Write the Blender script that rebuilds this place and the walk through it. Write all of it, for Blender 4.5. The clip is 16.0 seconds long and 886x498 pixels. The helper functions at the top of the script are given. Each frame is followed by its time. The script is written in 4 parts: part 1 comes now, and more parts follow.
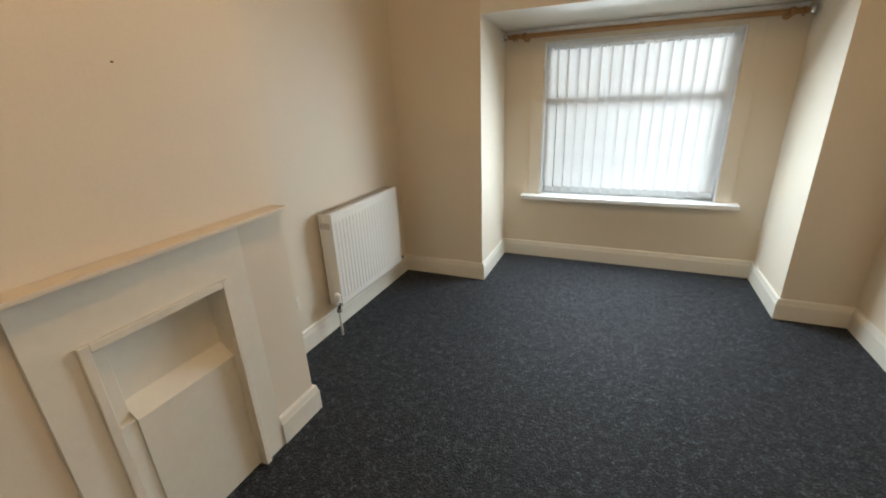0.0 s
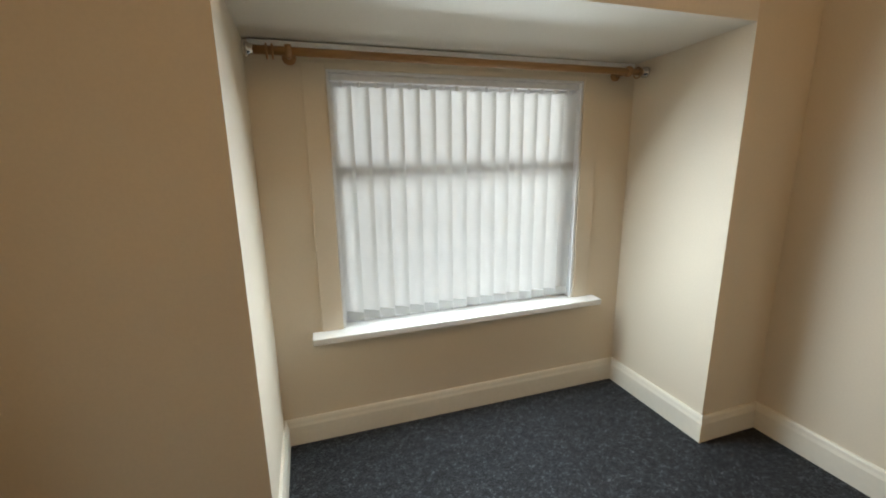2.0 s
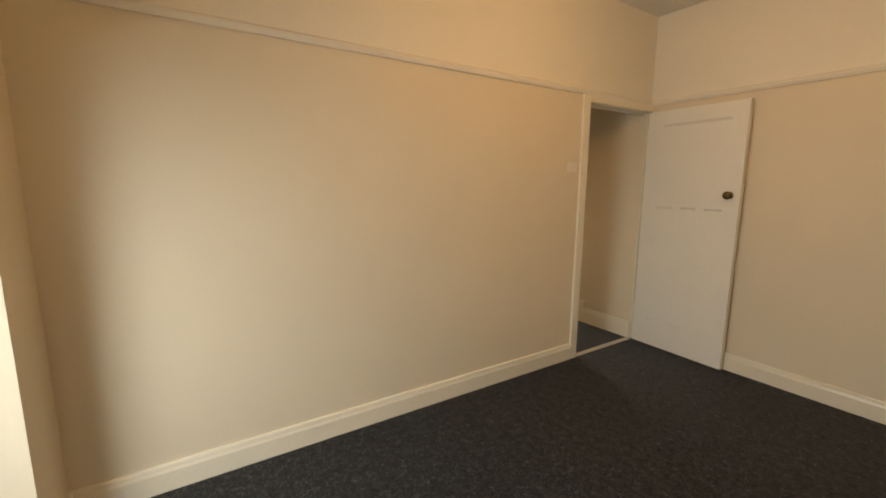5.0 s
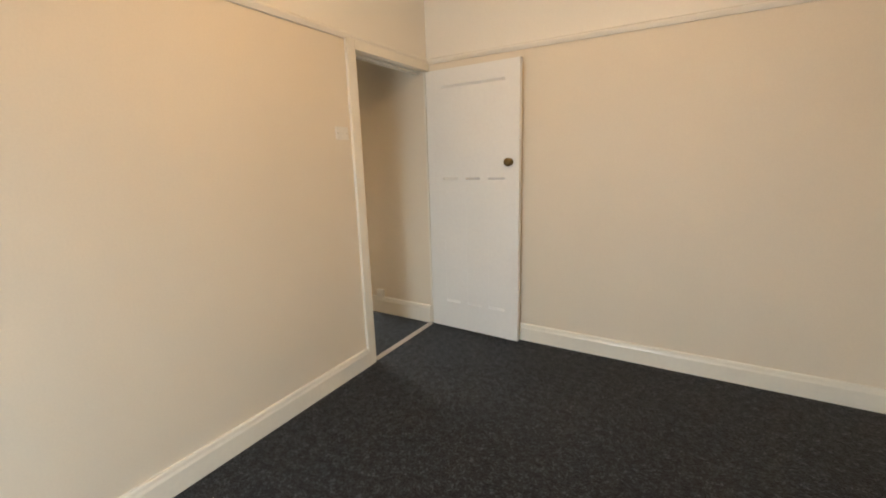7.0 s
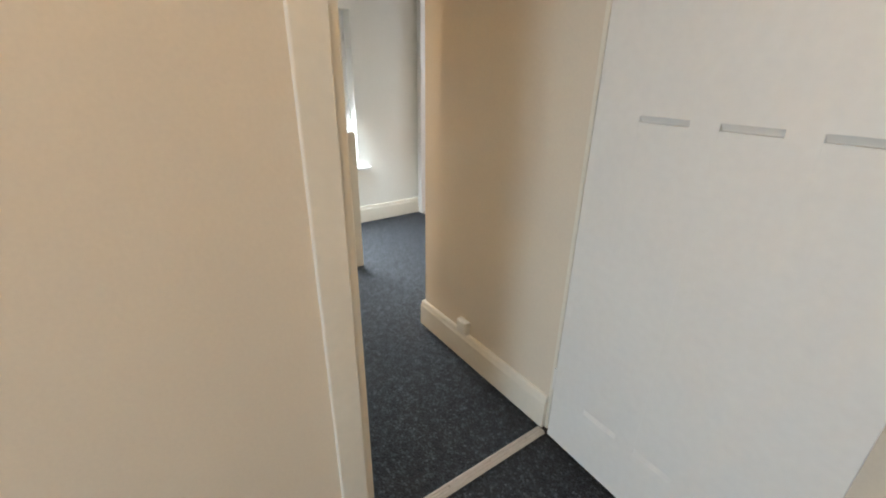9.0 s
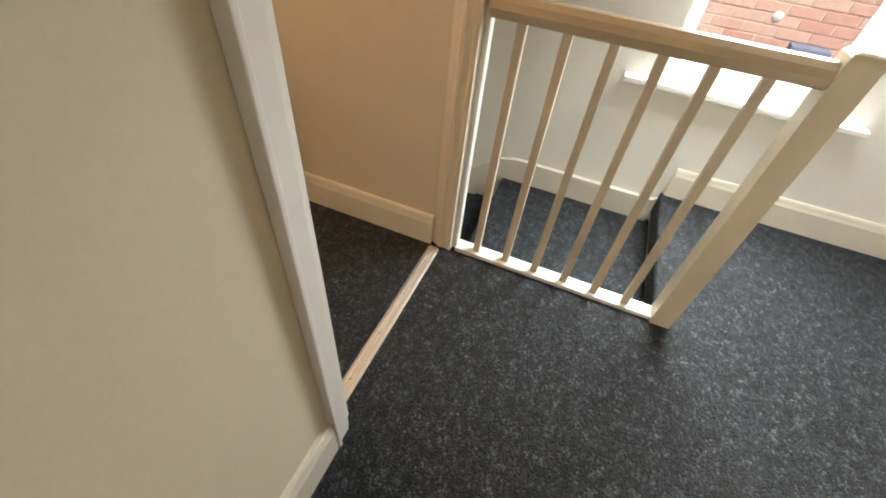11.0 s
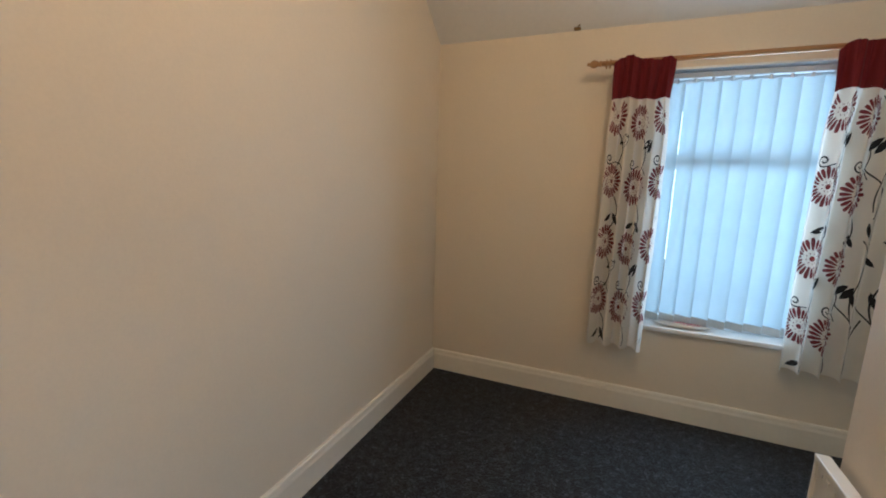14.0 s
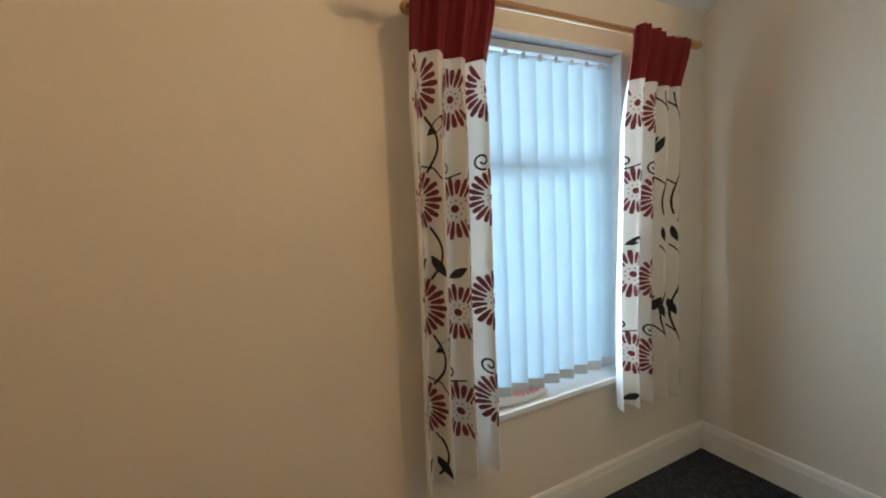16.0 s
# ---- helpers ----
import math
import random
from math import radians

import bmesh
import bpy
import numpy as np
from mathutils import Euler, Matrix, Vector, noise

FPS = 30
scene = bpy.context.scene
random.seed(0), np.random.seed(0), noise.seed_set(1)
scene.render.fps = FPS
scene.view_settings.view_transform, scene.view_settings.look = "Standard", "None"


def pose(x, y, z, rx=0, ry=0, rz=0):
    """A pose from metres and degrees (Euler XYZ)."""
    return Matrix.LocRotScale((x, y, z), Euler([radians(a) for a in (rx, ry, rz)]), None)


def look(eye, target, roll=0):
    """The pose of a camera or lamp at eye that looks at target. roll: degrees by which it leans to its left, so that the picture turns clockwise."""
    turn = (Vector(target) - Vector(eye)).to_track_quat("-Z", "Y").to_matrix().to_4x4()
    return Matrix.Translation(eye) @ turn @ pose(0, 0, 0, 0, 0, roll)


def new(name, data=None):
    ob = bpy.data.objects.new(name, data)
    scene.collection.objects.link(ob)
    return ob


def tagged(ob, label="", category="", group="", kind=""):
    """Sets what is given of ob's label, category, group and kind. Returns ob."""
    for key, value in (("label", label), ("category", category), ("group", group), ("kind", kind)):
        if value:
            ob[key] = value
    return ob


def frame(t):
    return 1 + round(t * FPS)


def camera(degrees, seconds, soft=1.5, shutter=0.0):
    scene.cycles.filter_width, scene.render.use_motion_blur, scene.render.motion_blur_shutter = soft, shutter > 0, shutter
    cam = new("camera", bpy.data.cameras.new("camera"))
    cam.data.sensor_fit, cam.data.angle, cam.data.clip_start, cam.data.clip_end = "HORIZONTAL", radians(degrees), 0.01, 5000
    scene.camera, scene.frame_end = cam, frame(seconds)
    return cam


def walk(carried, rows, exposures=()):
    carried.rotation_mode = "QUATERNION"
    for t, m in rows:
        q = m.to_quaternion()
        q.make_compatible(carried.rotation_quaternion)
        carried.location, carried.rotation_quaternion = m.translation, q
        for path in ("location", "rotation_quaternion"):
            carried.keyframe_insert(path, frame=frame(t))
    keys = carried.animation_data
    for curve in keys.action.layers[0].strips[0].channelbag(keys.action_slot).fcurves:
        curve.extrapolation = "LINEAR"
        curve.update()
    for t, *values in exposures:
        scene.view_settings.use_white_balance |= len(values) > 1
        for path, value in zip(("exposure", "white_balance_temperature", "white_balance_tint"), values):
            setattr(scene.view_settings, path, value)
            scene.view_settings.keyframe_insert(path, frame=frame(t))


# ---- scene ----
cam = camera(94.0, 16.0, soft=1.9)
PATH = [
    (0, (-1.295, 1.121, 1.343), (-2.051, 2.836, 0.644), -2.5),
    (0.5, (-1.528, 1.511, 1.33), (-1.971, 3.328, 0.62), -1.9),
    (0.7, (-1.616, 1.667, 1.33), (-1.934, 3.514, 0.631), -1.8),
    (1, (-1.749, 1.896, 1.338), (-1.872, 3.79, 0.705), -1.5),
    (1.5, (-1.912, 2.288, 1.333), (-1.743, 4.215, 0.824), -0.7),
    (2, (-2.016, 2.661, 1.327), (-1.408, 4.514, 0.884), -0.8),
    (2.5, (-2.101, 2.998, 1.351), (-0.872, 4.513, 0.911), -0.9),
    (3, (-2.058, 3.264, 1.347), (-0.357, 4.219, 0.904), -2.1),
    (3.5, (-2.061, 3.431, 1.357), (-0.132, 3.703, 0.902), -1.7),
    (4, (-2.088, 3.484, 1.37), (-0.164, 3.163, 0.927), -0.1),
    (4.2, (-2.094, 3.484, 1.371), (-0.203, 2.986, 0.952), 0.1),
    (4.5, (-2.102, 3.471, 1.378), (-0.283, 2.73, 0.999), 0.6),
    (5, (-2.1, 3.443, 1.39), (-0.441, 2.371, 1.075), 0.4),
    (5.2, (-2.088, 3.41, 1.391), (-0.514, 2.214, 1.085), 0.6),
    (6.3, (-1.93, 3.04, 1.385), (-0.62, 1.58, 1.01), -0.6),
    (7.3, (-1.671, 2.627, 1.348), (-0.729, 0.918, 0.91), -1.8),
    (7.5, (-1.588, 2.465, 1.349), (-0.623, 0.77, 0.905), -2.0),
    (8, (-1.337, 2.023, 1.343), (-0.289, 0.383, 0.88), -1.3),
    (8.2, (-1.234, 1.849, 1.334), (-0.11, 0.258, 0.88), -1.1),
    (8.9, (-0.83, 1.18, 1.31), (0.63, 0.03, 0.58), 0.6),
    (9.6, (-0.38, 0.77, 1.24), (1.22, 0.27, 0.14), 2.6),
    (10.3, (0.101, 0.597, 1.18), (1.537, 0.562, -0.212), 4.5),
    (10.5, (0.239, 0.54, 1.192), (1.653, 0.634, -0.219), 5.6),
    (10.7, (0.423, 0.513, 1.2), (1.811, 0.756, -0.219), 4.4),
    (11, (0.666, 0.523, 1.194), (2.007, 0.949, -0.227), 7.0),
    (11.3, (0.855, 0.515, 1.175), (2.13, 1.244, -0.183), 6.9),
    (11.5, (0.951, 0.53, 1.17), (2.101, 1.486, -0.158), 5.5),
    (12, (1.192, 0.587, 1.149), (1.83, 2.012, -0.101), 2.8),
    (12.3, (1.26, 0.605, 1.181), (1.615, 2.185, 0.008), 2.5),
    (12.5, (1.274, 0.626, 1.208), (1.43, 2.286, 0.102), 0.9),
    (13, (1.232, 0.833, 1.245), (0.947, 2.622, 0.397), 0.3),
    (13.3, (1.21, 0.989, 1.275), (0.742, 2.812, 0.596), 0.6),
    (13.6, (1.223, 1.184, 1.284), (0.593, 3.01, 0.765), 1.0),
    (14, (1.223, 1.424, 1.304), (0.46, 3.242, 0.967), 1.7),
    (14.5, (1.053, 1.73, 1.306), (0.433, 3.614, 1.054), 1.7),
    (15, (0.879, 2.044, 1.301), (0.602, 4.014, 1.09), 0.5),
    (15.5, (0.77, 2.378, 1.303), (0.925, 4.362, 1.097), -1.4),
    (16, (0.664, 2.703, 1.298), (1.566, 4.476, 1.089), -3.0),
]
EXPOSURES = [
    (0.0, -0.05, 6950, 10), (1.5, -0.28, 7250, 10), (2.5, -0.65, 7500, 11), (3.0, -0.85, 7900, 11), (3.5, -0.82, 9000, 12), (4.0, -0.46, 8800, 12), (4.5, -0.24, 8300, 12), (5.2, -0.06, 9400, 13), (7.3, 0.56, 6450, 9), (8.2, 0.58, 6050, 8),
    (10.5, 0.45, 6300, 6), (11.5, 0.42, 7500, 10), (12.0, 0.66, 7100, 9), (12.5, 0.64, 6500, 7), (13.0, 0.40, 5300, 5), (13.5, 0.08, 5250, 5), (14.0, -0.25, 5200, 5), (15.0, -0.3, 5150, 4), (16.0, -0.14, 5500, 4)]
walk(cam, [(t, look(eye, target, roll)) for t, eye, target, roll in PATH], EXPOSURES)


# ---- world and light ----
world = bpy.data.worlds.new("world")
scene.world = world
world.use_nodes = True
wn = world.node_tree
bg = wn.nodes["Background"]
sky = wn.nodes.new("ShaderNodeTexSky")
sky.sky_type = "NISHITA"
sky.sun_disc = False
sky.sun_elevation = radians(60)
sky.sun_rotation = radians(250)
wn.links.new(sky.outputs["Color"], bg.inputs["Color"])
bg.inputs["Strength"].default_value = 0.15
sun_data = bpy.data.lights.new("sun", "SUN")
sun_data.energy, sun_data.angle, sun_data.color = 5.0, radians(1), (1.0, 0.95, 0.88)
sun = new("sun", sun_data)
sun.matrix_world = look((-5.5, -2.0, 10.1), (0, 0, 0))


def window_light(name, eye, target, w, h, energy, color, spread=180):
    """Daylight in a window's opening."""
    data = bpy.data.lights.new(name, "AREA")
    data.shape, data.size, data.size_y, data.energy, data.color = "RECTANGLE", w, h, energy, color
    data.spread = radians(spread)
    ob = new(name, data)
    ob.matrix_world = look(eye, target)
    return ob


# sky light behind the blinds, and in the openings
window_light("sky_behind_bay_blind", (-0.60, 5.85, 1.30), (-1.28, 4.5, 1.10), 1.35, 1.3, 32, (0.80, 0.91, 1.0))
window_light("sky_behind_box_blind", (1.95, 4.95, 1.28), (1.77, 3.95, 1.2), 0.9, 1.1, 14, (0.70, 0.88, 1.0))
for k in range(3):
    window_light("daylight_bay", (-1.28, 4.40, 0.86 + 0.33 * k), (-1.28, 3.40, 0.86 + 0.33 * k - 0.80), 0.95, 0.33, 10 + 4 * k, (0.66, 0.83, 1.0), 163)
window_light("daylight_box_room", (1.77, 3.912, 1.22), (1.77, 3.0, 1.22), 0.6, 1.3, 13, (0.76, 0.89, 1.0))
window_light("daylight_landing", (2.55, -0.055, 1.15), (2.04, -0.055, 0.36), 0.60, 0.85, 33, (0.88, 0.95, 1.0), 134)
# comes through a bathroom window that is added out of view
window_light("daylight_bathroom", (1.7, -2.70, 1.5), (1.7, -1.5, 1.0), 0.75, 0.85, 10, (0.9, 0.95, 1.0))

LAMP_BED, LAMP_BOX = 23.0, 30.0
VENT, PANEL = (-0.52, 0.45), (-0.95, -0.69, 0.14, 0.31)

# ---- materials ----
def nodes_of(name):
    m = bpy.data.materials.new(name)
    m.use_nodes = True
    nt = m.node_tree
    return m, nt, nt.nodes["Principled BSDF"]


def noise_node(nt, scale, detail=4.0, rough=0.55):
    n = nt.nodes.new("ShaderNodeTexNoise")
    n.inputs["Scale"].default_value, n.inputs["Detail"].default_value = scale, detail
    n.inputs["Roughness"].default_value = rough
    c = nt.nodes.new("ShaderNodeTexCoord")
    nt.links.new(c.outputs["Object"], n.inputs["Vector"])
    return n


def ramp(nt, fac, stops):
    r = nt.nodes.new("ShaderNodeValToRGB")
    while len(r.color_ramp.elements) < len(stops):
        r.color_ramp.elements.new(0.5)
    for e, (p, c) in zip(r.color_ramp.elements, stops):
        e.position, e.color = p, (*c, 1)
    nt.links.new(fac, r.inputs["Fac"])
    return r


def mix(nt, fac, a, b, mode="MIX"):
    n = nt.nodes.new("ShaderNodeMix")
    n.data_type, n.blend_type = "RGBA", mode
    for sock, v in ((n.inputs["Factor"], fac), (n.inputs["A"], a), (n.inputs["B"], b)):
        if hasattr(v, "is_linked"):
            nt.links.new(v, sock)
        elif isinstance(v, (int, float)):
            sock.default_value = v
        else:
            sock.default_value = (*v, 1)
    return n.outputs["Result"]


def bump(nt, bsdf, height, strength, dist=0.002):
    b = nt.nodes.new("ShaderNodeBump")
    b.inputs["Strength"].default_value, b.inputs["Distance"].default_value = strength, dist
    nt.links.new(height, b.inputs["Height"])
    nt.links.new(b.outputs["Normal"], bsdf.inputs["Normal"])


def painted(name, col, rough=0.5, vary=0.06, coarse=1.3, fine=60.0, relief=0.12, dist=0.002):
    """Paint over plaster or wood: faint patches, fine grain and roller or brush relief."""
    m, nt, b = nodes_of(name)
    n1, n2 = noise_node(nt, coarse, 5), noise_node(nt, fine, 3)
    dark = tuple(c * (1 - vary) for c in col)
    light = tuple(min(1, c * (1 + vary * 0.6)) for c in col)
    r1 = ramp(nt, n1.outputs["Fac"], [(0.3, dark), (0.7, light)])
    r2 = ramp(nt, n2.outputs["Fac"], [(0.3, (0.965, 0.965, 0.965)), (0.7, (1, 1, 1))])
    nt.links.new(mix(nt, 1.0, r1.outputs["Color"], r2.outputs["Color"], "MULTIPLY"), b.inputs["Base Color"])
    b.inputs["Roughness"].default_value = rough
    if relief:
        bump(nt, b, n2.outputs["Fac"], relief, dist)
    return m


def plain(name, col, rough=0.5, metal=0.0):
    m, nt, b = nodes_of(name)
    n = noise_node(nt, 35.0, 3)
    r = ramp(nt, n.outputs["Fac"], [(0.3, tuple(c * 0.9 for c in col)), (0.7, col)])
    nt.links.new(r.outputs["Color"], b.inputs["Base Color"])
    b.inputs["Roughness"].default_value, b.inputs["Metallic"].default_value = rough, metal
    return m


def wooden(name, dark, light, rough=0.4, axis="X"):
    m, nt, b = nodes_of(name)
    c = nt.nodes.new("ShaderNodeTexCoord")
    mp = nt.nodes.new("ShaderNodeMapping")
    stretch = {"X": (2, 30, 30), "Y": (30, 2, 30), "Z": (30, 30, 2)}[axis]
    mp.inputs["Scale"].default_value = stretch
    n = nt.nodes.new("ShaderNodeTexNoise")
    n.inputs["Scale"].default_value, n.inputs["Detail"].default_value = 1.6, 6
    nt.links.new(c.outputs["Object"], mp.inputs["Vector"])
    nt.links.new(mp.outputs["Vector"], n.inputs["Vector"])
    r = ramp(nt, n.outputs["Fac"], [(0.3, dark), (0.7, light)])
    nt.links.new(r.outputs["Color"], b.inputs["Base Color"])
    b.inputs["Roughness"].default_value = rough
    bump(nt, b, n.outputs["Fac"], 0.1, 0.001)
    return m


def carpeting():
    """Loop pile: tufts of a few greys, lighter and darker in clumps."""
    m, nt, b = nodes_of("charcoal_carpet")
    c = nt.nodes.new("ShaderNodeTexCoord")
    v = nt.nodes.new("ShaderNodeTexVoronoi")
    v.inputs["Scale"].default_value = 145.0
    nt.links.new(c.outputs["Object"], v.inputs["Vector"])
    sep = nt.nodes.new("ShaderNodeSeparateColor")
    nt.links.new(v.outputs["Color"], sep.inputs["Color"])
    n1, n2, n3 = noise_node(nt, 190.0, 3, 0.6), noise_node(nt, 26.0, 5, 0.70), noise_node(nt, 2.2, 4)
    tuft = ramp(nt, sep.outputs["Red"], [(0.0, (0.004, 0.0045, 0.0055)), (0.45, (0.0105, 0.012, 0.015)), (0.80, (0.026, 0.030, 0.037)), (1.0, (0.064, 0.070, 0.080))])
    clump = ramp(nt, n2.outputs["Fac"], [(0.40, (0.30, 0.30, 0.305)), (0.66, (1.95, 1.90, 1.84))])
    patch = ramp(nt, n3.outputs["Fac"], [(0.3, (0.84, 0.84, 0.84)), (0.7, (1.0, 1.0, 1.0))])
    c1 = mix(nt, 1.0, tuft.outputs["Color"], clump.outputs["Color"], "MULTIPLY")
    nt.links.new(mix(nt, 1.0, c1, patch.outputs["Color"], "MULTIPLY"), b.inputs["Base Color"])
    b.inputs["Roughness"].default_value = 0.66
    b.inputs["Specular IOR Level"].default_value = 0.34
    b.inputs["Sheen Weight"].default_value = 0.04
    b.inputs["Sheen Roughness"].default_value = 0.45
    b.inputs["Sheen Tint"].default_value = (0.72, 0.84, 1.0, 1)
    rise = nt.nodes.new("ShaderNodeMath")
    rise.operation = "MULTIPLY_ADD"
    rise.inputs[1].default_value = -0.9
    nt.links.new(v.outputs["Distance"], rise.inputs[0])
    nt.links.new(n1.outputs["Fac"], rise.inputs[2])
    bump(nt, b, rise.outputs["Value"], 0.9, 0.005)
    return m


def cloth(name, col, through_light, weave=900.0):
    """Woven fabric that lets some light through."""
    m, nt, b = nodes_of(name)
    n, n2 = noise_node(nt, weave, 2), noise_node(nt, 6.0, 4)
    r = ramp(nt, n2.outputs["Fac"], [(0.3, tuple(c * 0.93 for c in col)), (0.7, col)])
    nt.links.new(r.outputs["Color"], b.inputs["Base Color"])
    b.inputs["Roughness"].default_value = 0.85
    bump(nt, b, n.outputs["Fac"], 0.25, 0.001)
    t = nt.nodes.new("ShaderNodeBsdfTranslucent")
    nt.links.new(r.outputs["Color"], t.inputs["Color"])
    s = nt.nodes.new("ShaderNodeMixShader")
    s.inputs["Fac"].default_value = through_light
    out = nt.nodes["Material Output"]
    nt.links.new(b.outputs["BSDF"], s.inputs[1])
    nt.links.new(t.outputs["BSDF"], s.inputs[2])
    nt.links.new(s.outputs["Shader"], out.inputs["Surface"])
    return m


def glazing():
    m, nt, b = nodes_of("window_glass")
    b.inputs["Base Color"].default_value = (1, 1, 1, 1)
    b.inputs["Roughness"].default_value = 0.02
    b.inputs["Transmission Weight"].default_value = 1.0
    b.inputs["IOR"].default_value = 1.45
    return m


def brickwork():
    m, nt, b = nodes_of("red_brick")
    info = nt.nodes.new("ShaderNodeObjectInfo")
    r = ramp(nt, info.outputs["Random"], [(0.0, (0.60, 0.33, 0.28)), (0.5, (0.68, 0.43, 0.37)), (1.0, (0.74, 0.54, 0.48))])
    n = noise_node(nt, 60.0, 4)
    r2 = ramp(nt, n.outputs["Fac"], [(0.3, (0.75, 0.75, 0.75)), (0.7, (1, 1, 1))])
    nt.links.new(mix(nt, 1.0, r.outputs["Color"], r2.outputs["Color"], "MULTIPLY"), b.inputs["Base Color"])
    b.inputs["Roughness"].default_value = 0.9
    bump(nt, b, n.outputs["Fac"], 0.5, 0.004)
    return m


WALL = painted("magnolia_wall_paint", (0.74, 0.65, 0.52), 0.62, 0.03, 0.9, 120.0, 0.05)
PALE = painted("off_white_wall_paint", (0.84, 0.825, 0.765), 0.6, 0.03, 0.9, 120.0, 0.05)
FRIEZE = painted("pale_frieze_paint", (0.80, 0.755, 0.67), 0.65, 0.03, 0.9, 120.0, 0.05)
CEILING = painted("white_ceiling_paint", (0.80, 0.78, 0.74), 0.75, 0.04, 1.1, 45.0, 0.35, 0.004)
TRIM = painted("cream_gloss_paint", (0.80, 0.745, 0.635), 0.30, 0.025, 5.0, 40.0, 0.04)
WHITE = painted("white_gloss_paint", (0.82, 0.805, 0.765), 0.28, 0.02, 3.0, 40.0, 0.03)
UPVC = plain("white_window_plastic", (0.84, 0.85, 0.86), 0.3)
ENAMEL = painted("white_radiator_enamel", (0.80, 0.775, 0.72), 0.3, 0.03, 4.0, 60.0, 0.03)
# darker beige puts the radiator top's shade into the grille colour
GRILLE = painted("shaded_beige_enamel", (0.50, 0.42, 0.32), 0.5, 0.08, 9.0, 80.0, 0.05)
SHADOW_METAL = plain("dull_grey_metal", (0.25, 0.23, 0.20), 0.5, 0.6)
CARPET = carpeting()
BLIND = cloth("white_blind_fabric", (0.86, 0.87, 0.86), 0.55, 700.0)
WEIGHT = plain("grey_blind_weight", (0.60, 0.62, 0.62), 0.6)
# pale fabric with the sky's blue light mixed into its colour
BLIND_SKY_TINT = cloth("sky_tinted_blind_fabric", (0.74, 0.86, 0.92), 0.55, 700.0)
CURTAIN = cloth("ivory_curtain_cotton", (0.82, 0.78, 0.71), 0.25)
CURTAIN_RED = cloth("dark_red_curtain_velvet", (0.15, 0.005, 0.008), 0.04)
PRINT_RED = cloth("maroon_print", (0.19, 0.030, 0.035), 0.08)
PRINT_BLACK = cloth("black_print", (0.012, 0.012, 0.014), 0.03)
PRINT_PINK = cloth("pink_print", (0.62, 0.20, 0.24), 0.08)
PINE = wooden("varnished_pine", (0.30, 0.145, 0.050), (0.46, 0.25, 0.10), 0.35, "X")
# beige paint, darkened for the shaded side against the landing window
SPINDLE = painted("shaded_beige_spindle_paint", (0.64, 0.56, 0.44), 0.35, 0.05, 8.0, 40.0, 0.05)
RAILWOOD = painted("beige_rail_paint", (0.53, 0.43, 0.31), 0.3, 0.06, 8.0, 40.0, 0.05)
CHROME = plain("chrome", (0.75, 0.75, 0.75), 0.15, 1.0)
BRASS = plain("aged_brass", (0.20, 0.135, 0.055), 0.38, 1.0)
PLASTIC = plain("white_switch_plastic", (0.80, 0.76, 0.68), 0.35)
BLACK = plain("black_rubber", (0.015, 0.014, 0.013), 0.5)
STRIP = plain("gold_threshold_strip", (0.66, 0.59, 0.52), 0.38, 0.6)
LAMINATE = wooden("orange_laminate", (0.42, 0.17, 0.055), (0.58, 0.27, 0.10), 0.35, "Y")
GLASS = glazing()
BRICK = brickwork()
MORTAR = painted("grey_mortar", (0.70, 0.58, 0.53), 0.9, 0.1, 4.0, 120.0, 0.4)
BLUEPAINT = painted("blue_grey_paint", (0.16, 0.21, 0.34), 0.5)


# ---- mesh helpers ----
def link(name, bm, material, parent=None, label="", smooth=False):
    me = bpy.data.meshes.new(name)
    bmesh.ops.recalc_face_normals(bm, faces=bm.faces[:])
    bm.to_mesh(me)
    bm.free()
    for p in me.polygons:
        p.use_smooth = smooth
    for m in material if isinstance(material, (list, tuple)) else (material,):
        me.materials.append(m)
    ob = new(name, me)
    if parent:
        ob.parent = parent
    if label:
        tagged(ob, label)
    return ob


def part(name, bm, material, parent, label="", smooth=False):
    return link(name, bm, material, parent, label, smooth)


def thing(name, label, category, at=(0, 0, 0), group="", kind=""):
    ob = new(name)
    ob.location = at
    ob.empty_display_size = 0.1
    return tagged(ob, label, category, group, kind)


def box(bm, x0, x1, y0, y1, z0, z1, bevel=0.0, seg=2):
    m = Matrix.Translation(((x0 + x1) / 2, (y0 + y1) / 2, (z0 + z1) / 2)) @ Matrix.Diagonal((abs(x1 - x0), abs(y1 - y0), abs(z1 - z0), 1))
    made = bmesh.ops.create_cube(bm, size=1, matrix=m)
    if bevel:
        edges = list({e for v in made["verts"] for e in v.link_edges})
        bmesh.ops.bevel(bm, geom=edges, offset=bevel, segments=seg, affect="EDGES", profile=0.6)
    return bm


def boxes(*rows, bevel=0.0):
    bm = bmesh.new()
    for r in rows:
        box(bm, *r, bevel=bevel)
    return bm


def rod(bm, a, b, r, seg=16, r2=None):
    a, b = Vector(a), Vector(b)
    d = b - a
    m = Matrix.Translation((a + b) / 2) @ d.to_track_quat("Z", "Y").to_matrix().to_4x4()
    bmesh.ops.create_cone(bm, cap_ends=True, segments=seg, radius1=r, radius2=r if r2 is None else r2, depth=d.length, matrix=m)
    return bm


